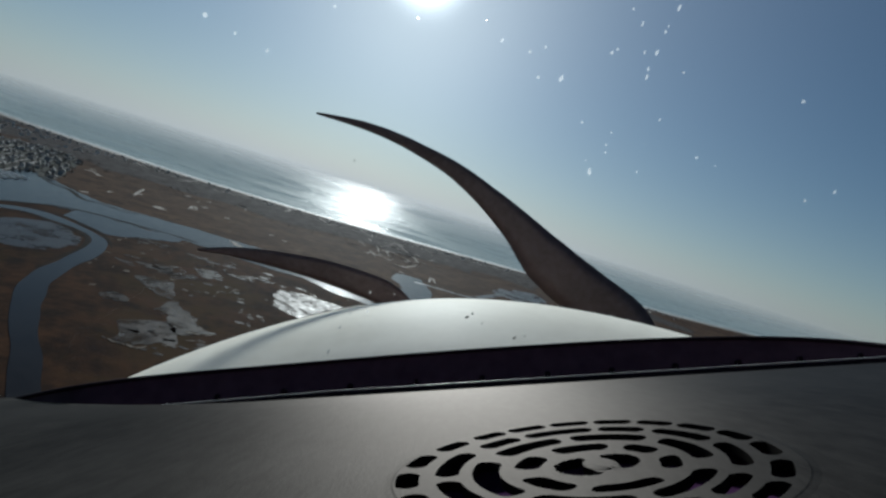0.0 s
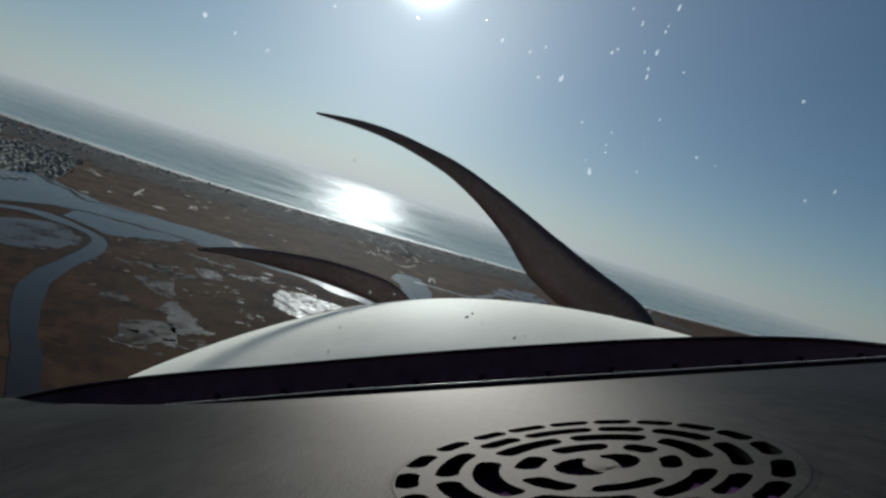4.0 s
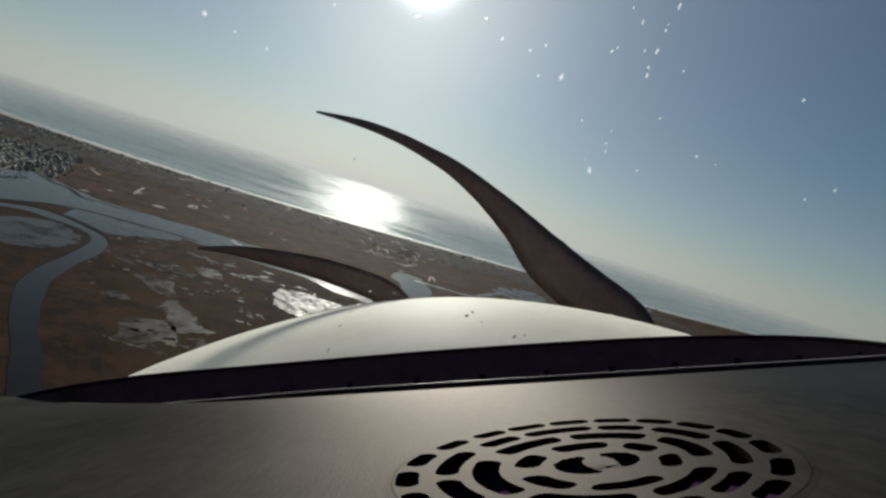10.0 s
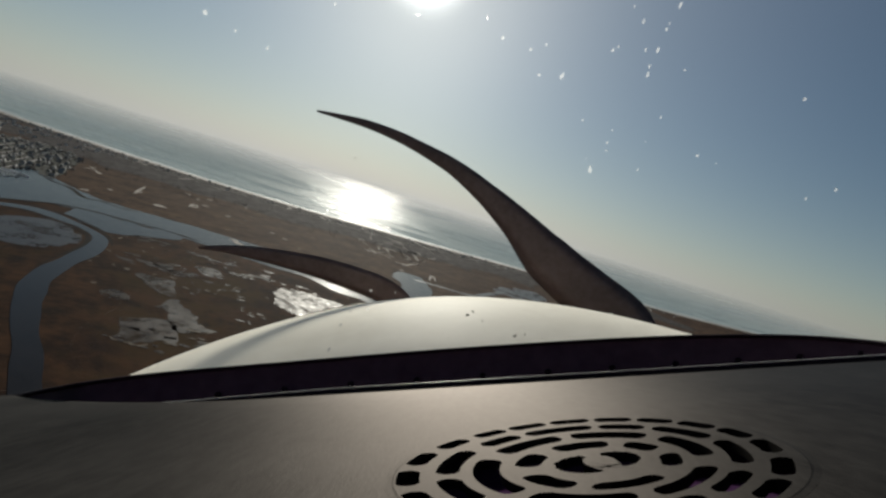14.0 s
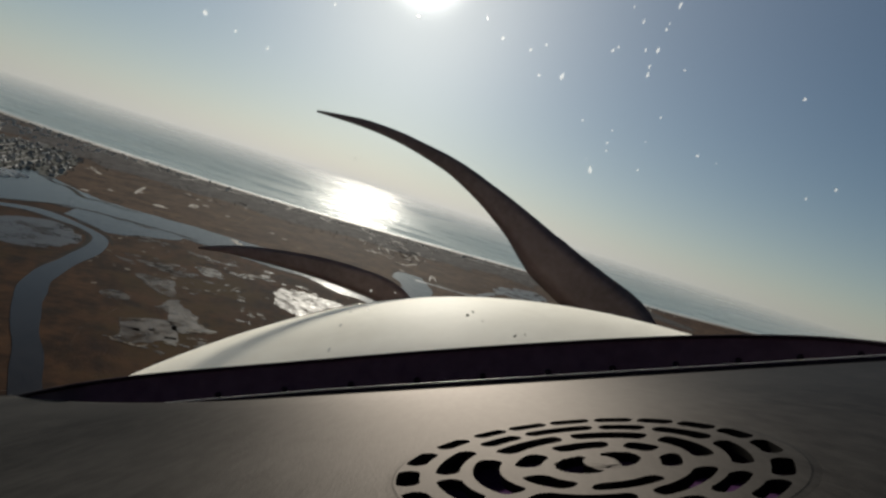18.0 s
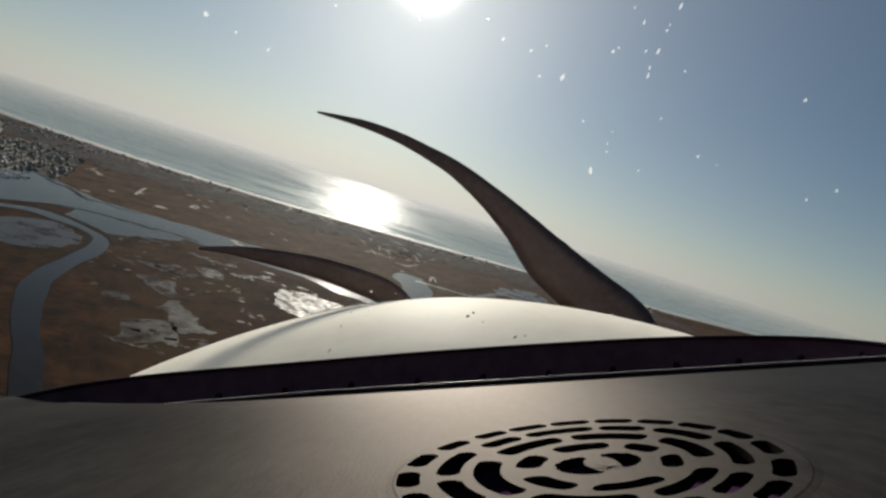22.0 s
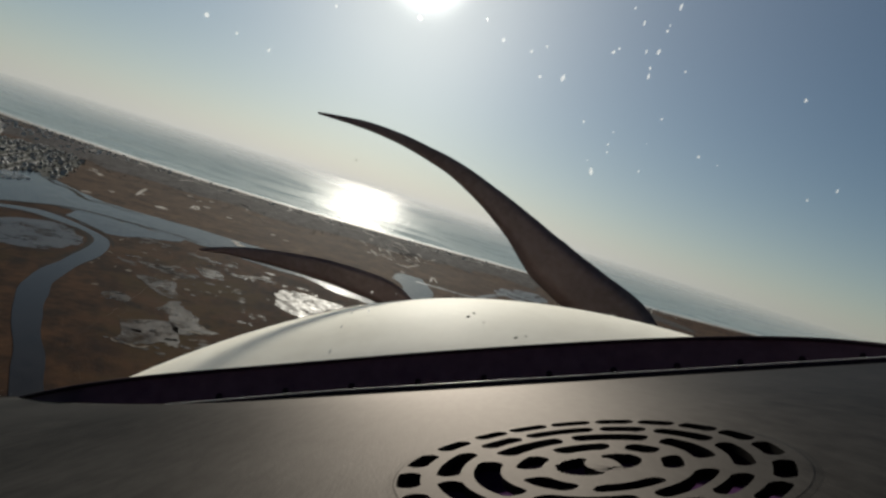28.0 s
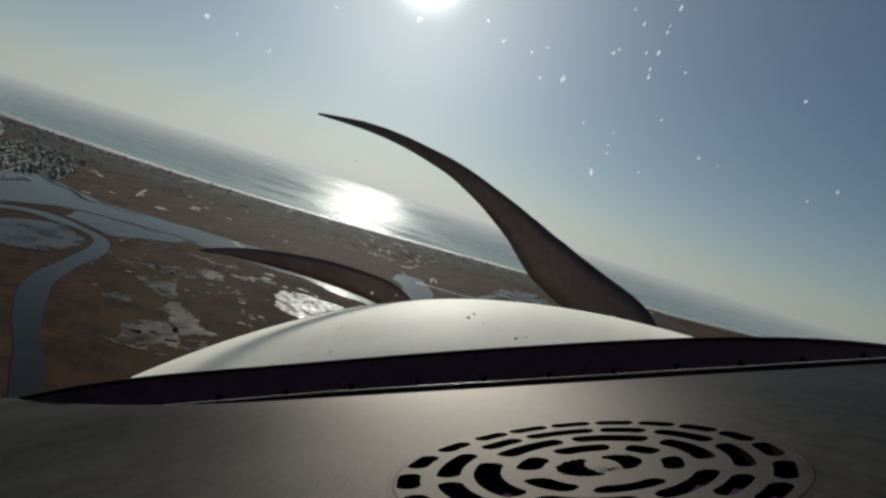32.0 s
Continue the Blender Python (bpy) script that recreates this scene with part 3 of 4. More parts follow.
def deck_z(x, y):
    """Height of the glareshield, in eye heights: gently domed across."""
    w = min(max((9.0 - y) / 4.0, 0), 1)
    w = w * w * (3 - 2 * w)
    return -1 + w * (-0.016 + 0.10 * math.tanh((x - 0.98) / 1.75) - 0.007 * max(0, x - 2.8) ** 2 / (1 + 0.05 * x * x) - 0.005 * min(0, x + 2) ** 2 / (1 + 0.05 * x * x))


def deck_edge(x):
    d = max(-x - 4, 0)
    return min(9.75 + 0.16 * d ** 1.55, 15.6)


def on_air(x, y, z):
    return Vector((x * RISE, y * RISE, z * RISE))


VENT, RIM_R = (1.005, 4.045), 1.52
# glareshield with a round hole for the grille: from the hole to a rectangle about it, and on to the outline
front = [(18 - 0.55 * k, deck_edge(18 - 0.55 * k)) for k in range(69)]
outline = [(p, (6 - 10 * (18 - p[0]) / 22, 8.5) if p[0] > -4 else (-4, 8.5 - 4.5 * (-4 - p[0]) / 15.6)) for p in front] \
    + [((-19.6, 15.6 - 20.6 * k / 12), (-4, 4 - 6.0 * k / 12)) for k in range(1, 12)] \
    + [((-19.6 + 37.6 * k / 30, -5.0), (-4 + 10 * k / 30, -2.0)) for k in range(31)] + [((18.0, -5 + 14.75 * k / 12), (6, -2 + 10.5 * k / 12)) for k in range(1, 12)]
rows = []
for (bx, by), (mx, my) in outline:
    d = math.hypot(mx - VENT[0], my - VENT[1])
    hx, hy = VENT[0] + (mx - VENT[0]) / d * RIM_R, VENT[1] + (my - VENT[1]) / d * RIM_R
    row = []
    for t in (0, 0.05, 0.14, 0.28, 0.5, 0.75):
        x, y = hx + (mx - hx) * t, hy + (my - hy) * t
        row.append(on_air(x, y, deck_z(x, y)))
    for t in (0, 0.1, 0.22, 0.36, 0.52, 0.7, 0.88, 1):
        x, y = mx + (bx - mx) * t, my + (by - my) * t
        row.append(on_air(x, y, deck_z(x, y)))
    e = math.hypot(bx - mx, by - my)
    c, s = (bx - mx) / e, (by - my) / e
    row.append(on_air(bx + 0.05 * c, by + 0.05 * s, -1.08))
    row.append(on_air(bx + 0.02 * c, by + 0.02 * s, -1.35))
    rows.append(row)
rows.append(rows[0])
bm = sheet(rows)
bmesh.ops.remove_doubles(bm, verts=bm.verts, dist=1e-6)
glareshield = part("glareshield", bm, VINYL, AIR, "dark grey grained glareshield", smooth=True)


def grille():
    """A round moulded grille with rings of slots about a swirled middle: radii, then the slots' first and last angles."""
    bands = ((0.445, 0.63, ((18, 49), (64, 113), (132, 169), (193, 236), (249, 300), (327, 361))),
             (0.73, 0.925, ((-15, 30), (40, 86), (94, 140), (155, 218), (227, 271), (280, 325))),
             (1.02, 1.20, ((11, 40), (46, 67), (72, 105), (111, 132), (144, 179), (187, 215), (222, 250), (257, 289), (297, 319), (330, 363))),
             (1.315, 1.49, ((1, 15), (19, 33), (37, 50), (54, 68), (72, 87), (91, 106), (110, 123), (130, 144), (152, 167), (175, 190), (198, 213),
                             (221, 236), (243, 257), (263, 277), (281, 294), (299, 313), (318, 334), (341, 356))))
    radii = [0.02] + [0.06 + 0.015 * k for k in range(21)]
    for r0, r1, _ in bands:
        radii += [r0 + (r1 - r0) * k for k in (0, 0.04, 0.1, 0.2, 0.35, 0.5, 0.65, 0.8, 0.9, 0.96, 1)]
    radii += [1.505, RIM_R, RIM_R + 0.05]
    n = 720

    def hollow(r, a):
        if r < 0.40:            # two commas that turn about the middle
            for turn, span in ((106, 134), (331, 106)):
                u = ((a - turn) % 360) / span
                if u < 1:
                    if turn == 331:
                        u = 1 - u
                    mid, half = 0.275 - 0.14 * u ** 1.6, 0.02 + 0.095 * math.sin(math.pi * min(u * 0.92 + 0.04, 1)) ** 1.2
                    if abs(r - mid) < half:
                        return True
            return False
        for r0, r1, slots in bands:
            if r0 < r < r1:
                v = (2 * r - r0 - r1) / (r1 - r0)
                end = math.degrees(0.42 * (r1 - r0) * (1 - math.sqrt(1 - v * v)) / r)
                for a0, a1 in slots:
                    if end < (a - a0 + 0.8) % 360 < a1 - a0 + 1.6 - end:
                        return True
        return False

    rows = []
    for r in radii:
        e = (1 - r / RIM_R)
        cx, cy = VENT[0] + 0.12 * e, VENT[1] - 0.375 * e
        row = []
        for k in range(n):
            q = r * (1 - (0.045 if r < 1.5 else 0.0) * max(math.cos(2 * math.pi * k / n + 0.5), 0) ** 4)
            x, y = cx + q * math.cos(2 * math.pi * k / n), cy + q * math.sin(2 * math.pi * k / n)
            row.append(on_air(x, y, deck_z(x, y) + (0.004 if r < 1.51 else 0.002 if r < RIM_R + 0.02 else 0.0005)))
        rows.append(row)
    bm = bmesh.new()
    vs = [[bm.verts.new(p) for p in row] for row in rows]
    for i in range(len(radii) - 1):
        r = (radii[i] + radii[i + 1]) / 2
        for k in range(n):
            if not hollow(r, (k + 0.5) * 360 / n):
                bm.faces.new((vs[i][k], vs[i + 1][k], vs[i + 1][(k + 1) % n], vs[i][(k + 1) % n]))
    loose = [v for v in bm.verts if not v.link_faces]
    bmesh.ops.delete(bm, geom=loose, context="VERTS")
    bmesh.ops.solidify(bm, geom=bm.faces[:], thickness=0.003)
    return bm


vent_grille = part("vent_grille", grille(), VINYL, glareshield, "round grey moulded grille with ringed slots")
# shallow pan whose dark colour stands in for shade behind the slots
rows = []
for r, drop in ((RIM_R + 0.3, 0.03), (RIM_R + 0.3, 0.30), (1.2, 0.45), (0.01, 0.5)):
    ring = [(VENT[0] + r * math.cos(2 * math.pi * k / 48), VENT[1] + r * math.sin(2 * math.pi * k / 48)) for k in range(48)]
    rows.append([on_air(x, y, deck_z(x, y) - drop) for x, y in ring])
part("slot_shade_pan", sheet(rows, close=True), SLOT_SHADE, glareshield, "dark shallow pan coloured as the shaded hollow under the grille")


def base_line(u):
    """Lower edge of the windshield, by slope u = x / y."""
    y = 15 - 4 * (abs(u) / 0.91) ** 2.5
    s = -0.023 - 0.043 * (abs(u) / 0.91) ** 4 - 0.0075 * math.exp(-((u + 0.42) / 0.32) ** 2)
    y = max(y, lip_line(u).y / RISE + 0.3)
    return on_air(u * y, y, s * y)


def lip_line(u):
    """Forward edge of the glareshield, by slope."""
    lo, hi = 5.0, 30.0
    for _ in range(30):
        mid = (lo + hi) / 2
        if mid < deck_edge(u * mid):
            lo = mid
        else:
            hi = mid
    return on_air(u * lo, lo + 0.12, -1.22)


def flange(u):
    """Upturned rear edge of the channel, just ahead of the glareshield."""
    p = lip_line(u)
    return Vector((p.x * (1 + 0.2 * RISE / p.y), p.y + 0.2 * RISE, -0.0935 * (p.y + 0.2 * RISE) - 0.02 * abs(min(u + 0.25, 0)) * p.y))


SLOPES = [-0.95 + 2.0 * k / 60 for k in range(61)]
rows, gap = [], []
for u in SLOPES:
    a, b = lip_line(u), base_line(u)
    c = flange(u)
    foot = min(-0.075, c.z / c.y * b.y - 0.012)
    gap.append([a, c])
    rows.append([c, c + Vector((0, 0.002, -0.001)), Vector((c.x, c.y + 0.003, foot))] + [Vector((c.x + (b.x - c.x) * t, c.y + (b.y - c.y) * t - 0.002, foot)) for t in (0.4, 0.94)]
                + [Vector((b.x, b.y - 0.002 * (1 - t), foot + (b.z - foot) * t)) for t in (0.12, 0.4, 0.7, 1)])
channel = part("windshield_channel", sheet(rows), CHANNEL, AIR, "dark taupe metal channel under the windshield", smooth=True)
for k in range(-4, 12):
    u = -0.069 + 0.137 * (k - 2) * (1 - 0.006 * max(k - 2, 0))
    if -0.6 < u < 1.0:
        a, b = lip_line(u), base_line(u)
        bm = bmesh.new()
        bmesh.ops.create_uvsphere(bm, u_segments=10, v_segments=6, radius=0.0042)
        bmesh.ops.scale(bm, vec=(1, 0.45, 1), verts=bm.verts)
        bmesh.ops.translate(bm, vec=Vector((u * b.y, b.y - 0.0025, b.z + 0.87 * (flange(u).z / flange(u).y * b.y - b.z))), verts=bm.verts)
        part("rivet", bm, RUBBER, channel, smooth=True)
# flange face coloured black, in place of the gap's own shade
part("gap_shade_strip", sheet(gap), RUBBER, AIR, "black strip coloured as the shade in the gap ahead of the glareshield", smooth=True)
# pale lip; its cream colour also stands in for a grazing sun highlight
part("lip_trim", tube([flange(u) + Vector((0, 0.0005, 0.0008)) for u in SLOPES], 0.0005, 8), TRIM, AIR, "thin cream edge of the channel, pale for its grazing sun highlight", smooth=True)
part("windshield_seal", tube([base_line(u) + Vector((0, -0.002, -0.002)) for u in SLOPES], 0.0022, 8), RUBBER, AIR, "black rubber windshield seal", smooth=True)

# windshield of thin clear sheet, curving up and back
TOP_Y, TOP_Z = -0.16, 0.47


def pane(u, t):
    a = base_line(u)
    b = Vector((a.x * 0.95, TOP_Y - 0.10 * abs(u), TOP_Z - 0.10 * u * u))
    p = a.lerp(b, t)
    return p + Vector((0, 0.06, 0.05)) * math.sin(math.pi * t)


rows = [[pane(u, k / 16) for k in range(17)] for u in SLOPES]
windshield = part("windshield", sheet(rows), ACRYLIC, AIR, "clear curved acrylic windshield with dried specks", smooth=True)
windshield.visible_shadow = False

# nose cowling
CROWN = ((0.60, -0.075), (0.64, -0.045), (0.70, -0.005), (0.80, 0.042), (0.92, 0.074), (1.05, 0.0905), (1.20, 0.098), (1.34, 0.094), (1.44, 0.074), (1.50, 0.030), (1.53, -0.04))
MID = -0.058
crown = spline([(y, z, 0) for y, z in CROWN], 4)
rows = []
for q in crown:
    y, zc = q.x, q.y
    narrow = 1 - 0.28 * max(0, (y - 1.15) / 0.38) ** 2
    row = []
    for k in range(-24, 25):
        u = k / 24
        x = 0.74 * u * narrow
        row.append(Vector((MID + x, y, zc - 0.126 * (abs(x) / (0.60 * narrow)) ** 1.9 - 0.30 * max(0, abs(u) - 0.96) / 0.04)))
    rows.append(row)
cowling = part("cowling", sheet(rows), PAINT, AIR, "cream white painted nose cowling", smooth=True)


def cowl_z(x, y):
    for a, b in zip(crown, crown[1:]):
        if a.x <= y <= b.x:
            zc = a.y + (b.y - a.y) * (y - a.x) / (b.x - a.x)
            break
    narrow = 1 - 0.28 * max(0, (y - 1.15) / 0.38) ** 2
    return zc - 0.126 * (abs(x - MID) / (0.60 * narrow)) ** 1.9


def cowl_plate(name, x0, x1, y0, y1, lift, mat, label=""):
    rows = [[Vector((x0 + (x1 - x0) * i / 10, y0 + (y1 - y0) * j / 6, cowl_z(x0 + (x1 - x0) * i / 10, y0 + (y1 - y0) * j / 6) + lift)) for i in range(11)] for j in range(7)]
    bm = sheet(rows)
    edge = bmesh.ops.extrude_edge_only(bm, edges=[e for e in bm.edges if e.is_boundary])
    bmesh.ops.translate(bm, vec=(0, 0, -lift - 0.002), verts=[v for v in edge["geom"] if isinstance(v, bmesh.types.BMVert)])
    return part(name, bm, mat, cowling, label)


cowl_plate("oil_door", -0.42, -0.20, 1.08, 1.29, 0.0040, PAINT, "small raised oil filler door")
cowl_plate("seam", -0.178, -0.176, 0.70, 1.20, 0.0005, CONCRETE, "thin dark panel seam")
for x, y in ((-0.19, 1.02), (0.34, 0.98)):
    bm = bmesh.new()
    bmesh.ops.create_uvsphere(bm, u_segments=12, v_segments=6, radius=0.005)
    bmesh.ops.scale(bm, vec=(1, 1, 0.3), verts=bm.verts)
    bmesh.ops.translate(bm, vec=(x, y, cowl_z(x, y)), verts=bm.verts)
    part("fastener", bm, TRIM, cowling, smooth=True)
# propeller with three blades, at rest, curved to fit the camera's view; the third is unseen
propeller = thing("propeller")
propeller.parent = AIR
PROP_Y = 1.75


def blade(name, points, chord):
    line = spline([(x * PROP_Y, PROP_Y, z * PROP_Y) for x, z in points], 6)
    n = len(line)
    rows = []
    for i, p in enumerate(line):
        way = (line[min(i + 1, n - 1)] - line[max(i - 1, 0)]).normalized()
        side = Vector((-way.z, 0, way.x))
        k = i / (n - 1) * (len(chord) - 1)
        j = min(int(k), len(chord) - 2)
        w = (chord[j] + (chord[j + 1] - chord[j]) * (k - j)) * PROP_Y
        twist = radians(38 - 22 * i / (n - 1))
        lean = side * math.cos(twist) + Vector((0, 1, 0)) * math.sin(twist)
        thick = lean.cross(way) * w * 0.09
        lean = lean * (1 / math.cos(twist))
        rows.append([p + lean * w * 0.5, p + lean * w * 0.2 + thick, p - lean * w * 0.25 + thick, p - lean * w * 0.5,
                     p - lean * w * 0.25 - thick * 0.5, p + lean * w * 0.2 - thick * 0.5])
    bm = sheet(rows, close=True)
    bm.verts.ensure_lookup_table()
    bm.faces.new(bm.verts[:6][::-1])
    bm.faces.new(bm.verts[-6:])
    return part(name, bm, BLADE, propeller, "dark curved propeller blade", smooth=True)


HUB = (-0.03, -0.09)
blade("blade", [HUB, (0.187, -0.116), (0.366, -0.082), (0.371, 0.001), (0.291, 0.082), (0.223, 0.154), (0.169, 0.23), (0.105, 0.306), (0.038, 0.372), (-0.03, 0.421), (-0.093, 0.46), (-0.169, 0.496), (-0.271, 0.531)],
      [0.06, 0.085, 0.095, 0.100, 0.100, 0.094, 0.066, 0.046, 0.034, 0.026, 0.022, 0.017, 0.004])
blade("blade", [HUB, (-0.07, 0.002), (-0.094, 0.069), (-0.132, 0.104), (-0.192, 0.133), (-0.265, 0.162), (-0.338, 0.185), (-0.413, 0.205), (-0.475, 0.218), (-0.535, 0.225)],
      [0.05, 0.052, 0.052, 0.054, 0.052, 0.046, 0.037, 0.028, 0.016, 0.004])
blade("blade", [HUB, (0.04, -0.20), (0.09, -0.32), (0.10, -0.45), (0.06, -0.58), (0.0, -0.68)], [0.05, 0.06, 0.06, 0.05, 0.04, 0.006])
bm = bmesh.new()
bmesh.ops.create_uvsphere(bm, u_segments=24, v_segments=12, radius=0.12)
bmesh.ops.scale(bm, vec=(1, 1.3, 1), verts=bm.verts)
bmesh.ops.translate(bm, vec=(HUB[0] * PROP_Y, PROP_Y + 0.02, HUB[1] * PROP_Y - 0.06), verts=bm.verts)
part("spinner", bm, PAINT, propeller, "cream white propeller spinner", smooth=True)

# fuselage and cabin: plain shell that closes the place
def hull_row(y, half, top, keel, mid):
    """One section of the fuselage below the upper line, from side to side under the keel."""
    return [Vector((mid + half * math.cos(a) * (1 + 0.06 * math.sin(-a)), y, top + (keel - top) * abs(math.sin(a)) ** 0.7)) for a in [-math.pi * k / 20 for k in range(21)]]


rows = []
for q in crown[::3] + [crown[-1]]:
    y, zc = q.x, q.y
    narrow = 1 - 0.28 * max(0, (y - 1.15) / 0.38) ** 2
    rows.append(hull_row(y, 0.74 * narrow, zc - 0.126 * (0.74 / 0.60) ** 1.9 - 0.29, -0.80 + 0.25 * max(0, y - 1.1), MID))
part("lower_cowling", sheet(rows), PAINT, AIR, "cream white lower nose cowling", smooth=True)
rows = [hull_row(y, h, -0.12, -0.85, MID * (y + 1.6) / 2.2) for y, h in ((0.62, 0.74), (0.3, 0.78), (-0.2, 0.80), (-0.8, 0.80), (-1.5, 0.74))]
part("fuselage", sheet(rows), PAINT, AIR, "cream white fuselage below the windows", smooth=True)
rows = []
for y in (TOP_Y - 0.06, -0.5, -1.0, -1.5):
    rows.append([Vector((0.78 * math.cos(a) * (1 if y > -1.2 else 0.93), y, -0.12 + 0.62 * math.sin(a))) for a in [math.pi * k / 24 for k in range(25)]])
part("cabin_roof", sheet(rows), HEADLINER, AIR, "plain grey cabin lining", smooth=True)
ring = [Vector((0.73 * math.cos(a), -1.5, -0.12 + 0.62 * math.sin(a) if a <= math.pi else -0.12 - 0.73 * abs(math.sin(a)) ** 0.7)) for a in [2 * math.pi * k / 40 for k in range(40)]]
rows = [[Vector((0, -1.5, -0.1))] * 40, ring]
part("cabin_bulkhead", sheet(rows, close=True), HEADLINER, AIR, "plain grey rear bulkhead")
bm = bmesh.new()
box(bm, -0.74, 0.70, -0.23, -0.2, -0.62, -0.046)
part("instrument_panel", bm, VINYL, AIR, "dark grey instrument panel")

# flakes and insect stains, set on the windshield along the camera's lines of sight; x and z per unit ahead, size in mm,
# length
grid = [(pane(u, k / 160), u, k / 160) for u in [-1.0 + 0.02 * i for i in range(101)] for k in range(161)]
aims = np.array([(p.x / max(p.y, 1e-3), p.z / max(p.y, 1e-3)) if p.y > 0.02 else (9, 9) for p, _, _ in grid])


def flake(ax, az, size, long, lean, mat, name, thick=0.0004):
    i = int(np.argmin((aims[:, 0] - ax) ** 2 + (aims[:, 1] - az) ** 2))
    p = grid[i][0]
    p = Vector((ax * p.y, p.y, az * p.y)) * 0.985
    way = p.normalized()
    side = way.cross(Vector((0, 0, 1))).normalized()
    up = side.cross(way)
    bm = bmesh.new()
    ring = []
    n = 9
    for k in range(n):
        a = 2 * math.pi * k / n
        r = size * 0.0005 * random.uniform(0.65, 1.25)
        e, g = r * math.cos(a), r * long * math.sin(a)
        e, g = e * math.cos(lean) + g * math.sin(lean), g * math.cos(lean) - e * math.sin(lean)
        ring.append(bm.verts.new(p + side * e + up * g))
    top = bm.verts.new(p - way * thick)
    for k in range(n):
        bm.faces.new((ring[k], ring[(k + 1) % n], top))
    part(name, bm, mat, windshield)


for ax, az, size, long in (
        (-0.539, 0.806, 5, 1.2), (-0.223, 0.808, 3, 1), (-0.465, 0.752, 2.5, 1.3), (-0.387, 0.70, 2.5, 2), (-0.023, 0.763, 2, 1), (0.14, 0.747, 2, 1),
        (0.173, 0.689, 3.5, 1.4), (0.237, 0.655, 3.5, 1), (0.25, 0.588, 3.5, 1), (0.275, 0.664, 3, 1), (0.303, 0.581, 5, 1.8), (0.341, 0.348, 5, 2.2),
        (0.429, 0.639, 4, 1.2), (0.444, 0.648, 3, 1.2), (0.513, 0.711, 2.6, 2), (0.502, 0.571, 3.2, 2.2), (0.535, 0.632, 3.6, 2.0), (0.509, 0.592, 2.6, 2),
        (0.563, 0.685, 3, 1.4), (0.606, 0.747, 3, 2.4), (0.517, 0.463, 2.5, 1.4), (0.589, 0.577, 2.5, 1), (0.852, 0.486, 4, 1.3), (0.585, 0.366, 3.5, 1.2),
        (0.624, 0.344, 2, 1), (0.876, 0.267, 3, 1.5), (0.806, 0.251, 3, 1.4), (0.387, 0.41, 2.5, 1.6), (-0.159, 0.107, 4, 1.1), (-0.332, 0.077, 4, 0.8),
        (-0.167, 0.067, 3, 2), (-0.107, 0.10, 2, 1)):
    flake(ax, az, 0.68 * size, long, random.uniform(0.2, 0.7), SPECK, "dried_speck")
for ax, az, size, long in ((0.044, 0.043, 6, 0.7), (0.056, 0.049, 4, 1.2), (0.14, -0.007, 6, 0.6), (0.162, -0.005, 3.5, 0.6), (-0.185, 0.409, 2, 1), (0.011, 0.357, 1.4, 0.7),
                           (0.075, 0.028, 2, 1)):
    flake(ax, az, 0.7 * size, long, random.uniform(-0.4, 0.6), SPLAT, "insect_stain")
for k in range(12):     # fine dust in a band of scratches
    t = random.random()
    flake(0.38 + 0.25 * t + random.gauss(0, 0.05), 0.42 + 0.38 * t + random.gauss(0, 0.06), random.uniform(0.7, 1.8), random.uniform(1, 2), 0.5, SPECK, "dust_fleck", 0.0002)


# ---- roads and bridge ----
ribbon([(-935, 730), (-990, 800), (-1060, 900), (-1200, 1120), (-1350, 1340), (-1600, 1620), (-2000, 1980), (-2600, 2420)], [8, 8, 8, 8], 0.9, ASPHALT, "causeway_road",
       "pale two-lane road into the town", "road")
ribbon([(-2000, 1180), (-1690, 1170), (-1580, 1280), (-1610, 1520), (-1700, 1740)], [7, 7, 7], 0.9, ASPHALT, "marsh_road", "pale road across the marsh", "road")
ribbon([(-1500, 1840), (-1100, 1800), (-700, 1830), (-300, 1900), (100, 2080), (600, 2260), (1100, 2330)], [5, 5, 5], 0.9, ASPHALT, "shore_road", "pale road behind the dunes", "road", 1)
tracks = random.Random(3)
for k in range(15):     # sandy tracks from the beach into the dunes
    p = COAST[int(len(COAST) * (0.30 + 0.030 * k))]
    q = COAST[int(len(COAST) * (0.30 + 0.030 * k)) + 1]
    way = (q - p).normalized()
    side = Vector((-way.y, way.x, 0))
    ribbon([(s.x, s.y) for s in (p - side * 25, p - side * 80 + way * tracks.uniform(-20, 20), p - side * 140 + way * tracks.uniform(-40, 40),
                                 p - side * tracks.uniform(190, 300) + way * tracks.uniform(-70, 70))], [9, 7, 6, 4], 0.8, SAND,
           "sand_track", "pale sandy track through the dunes", "track", 1)
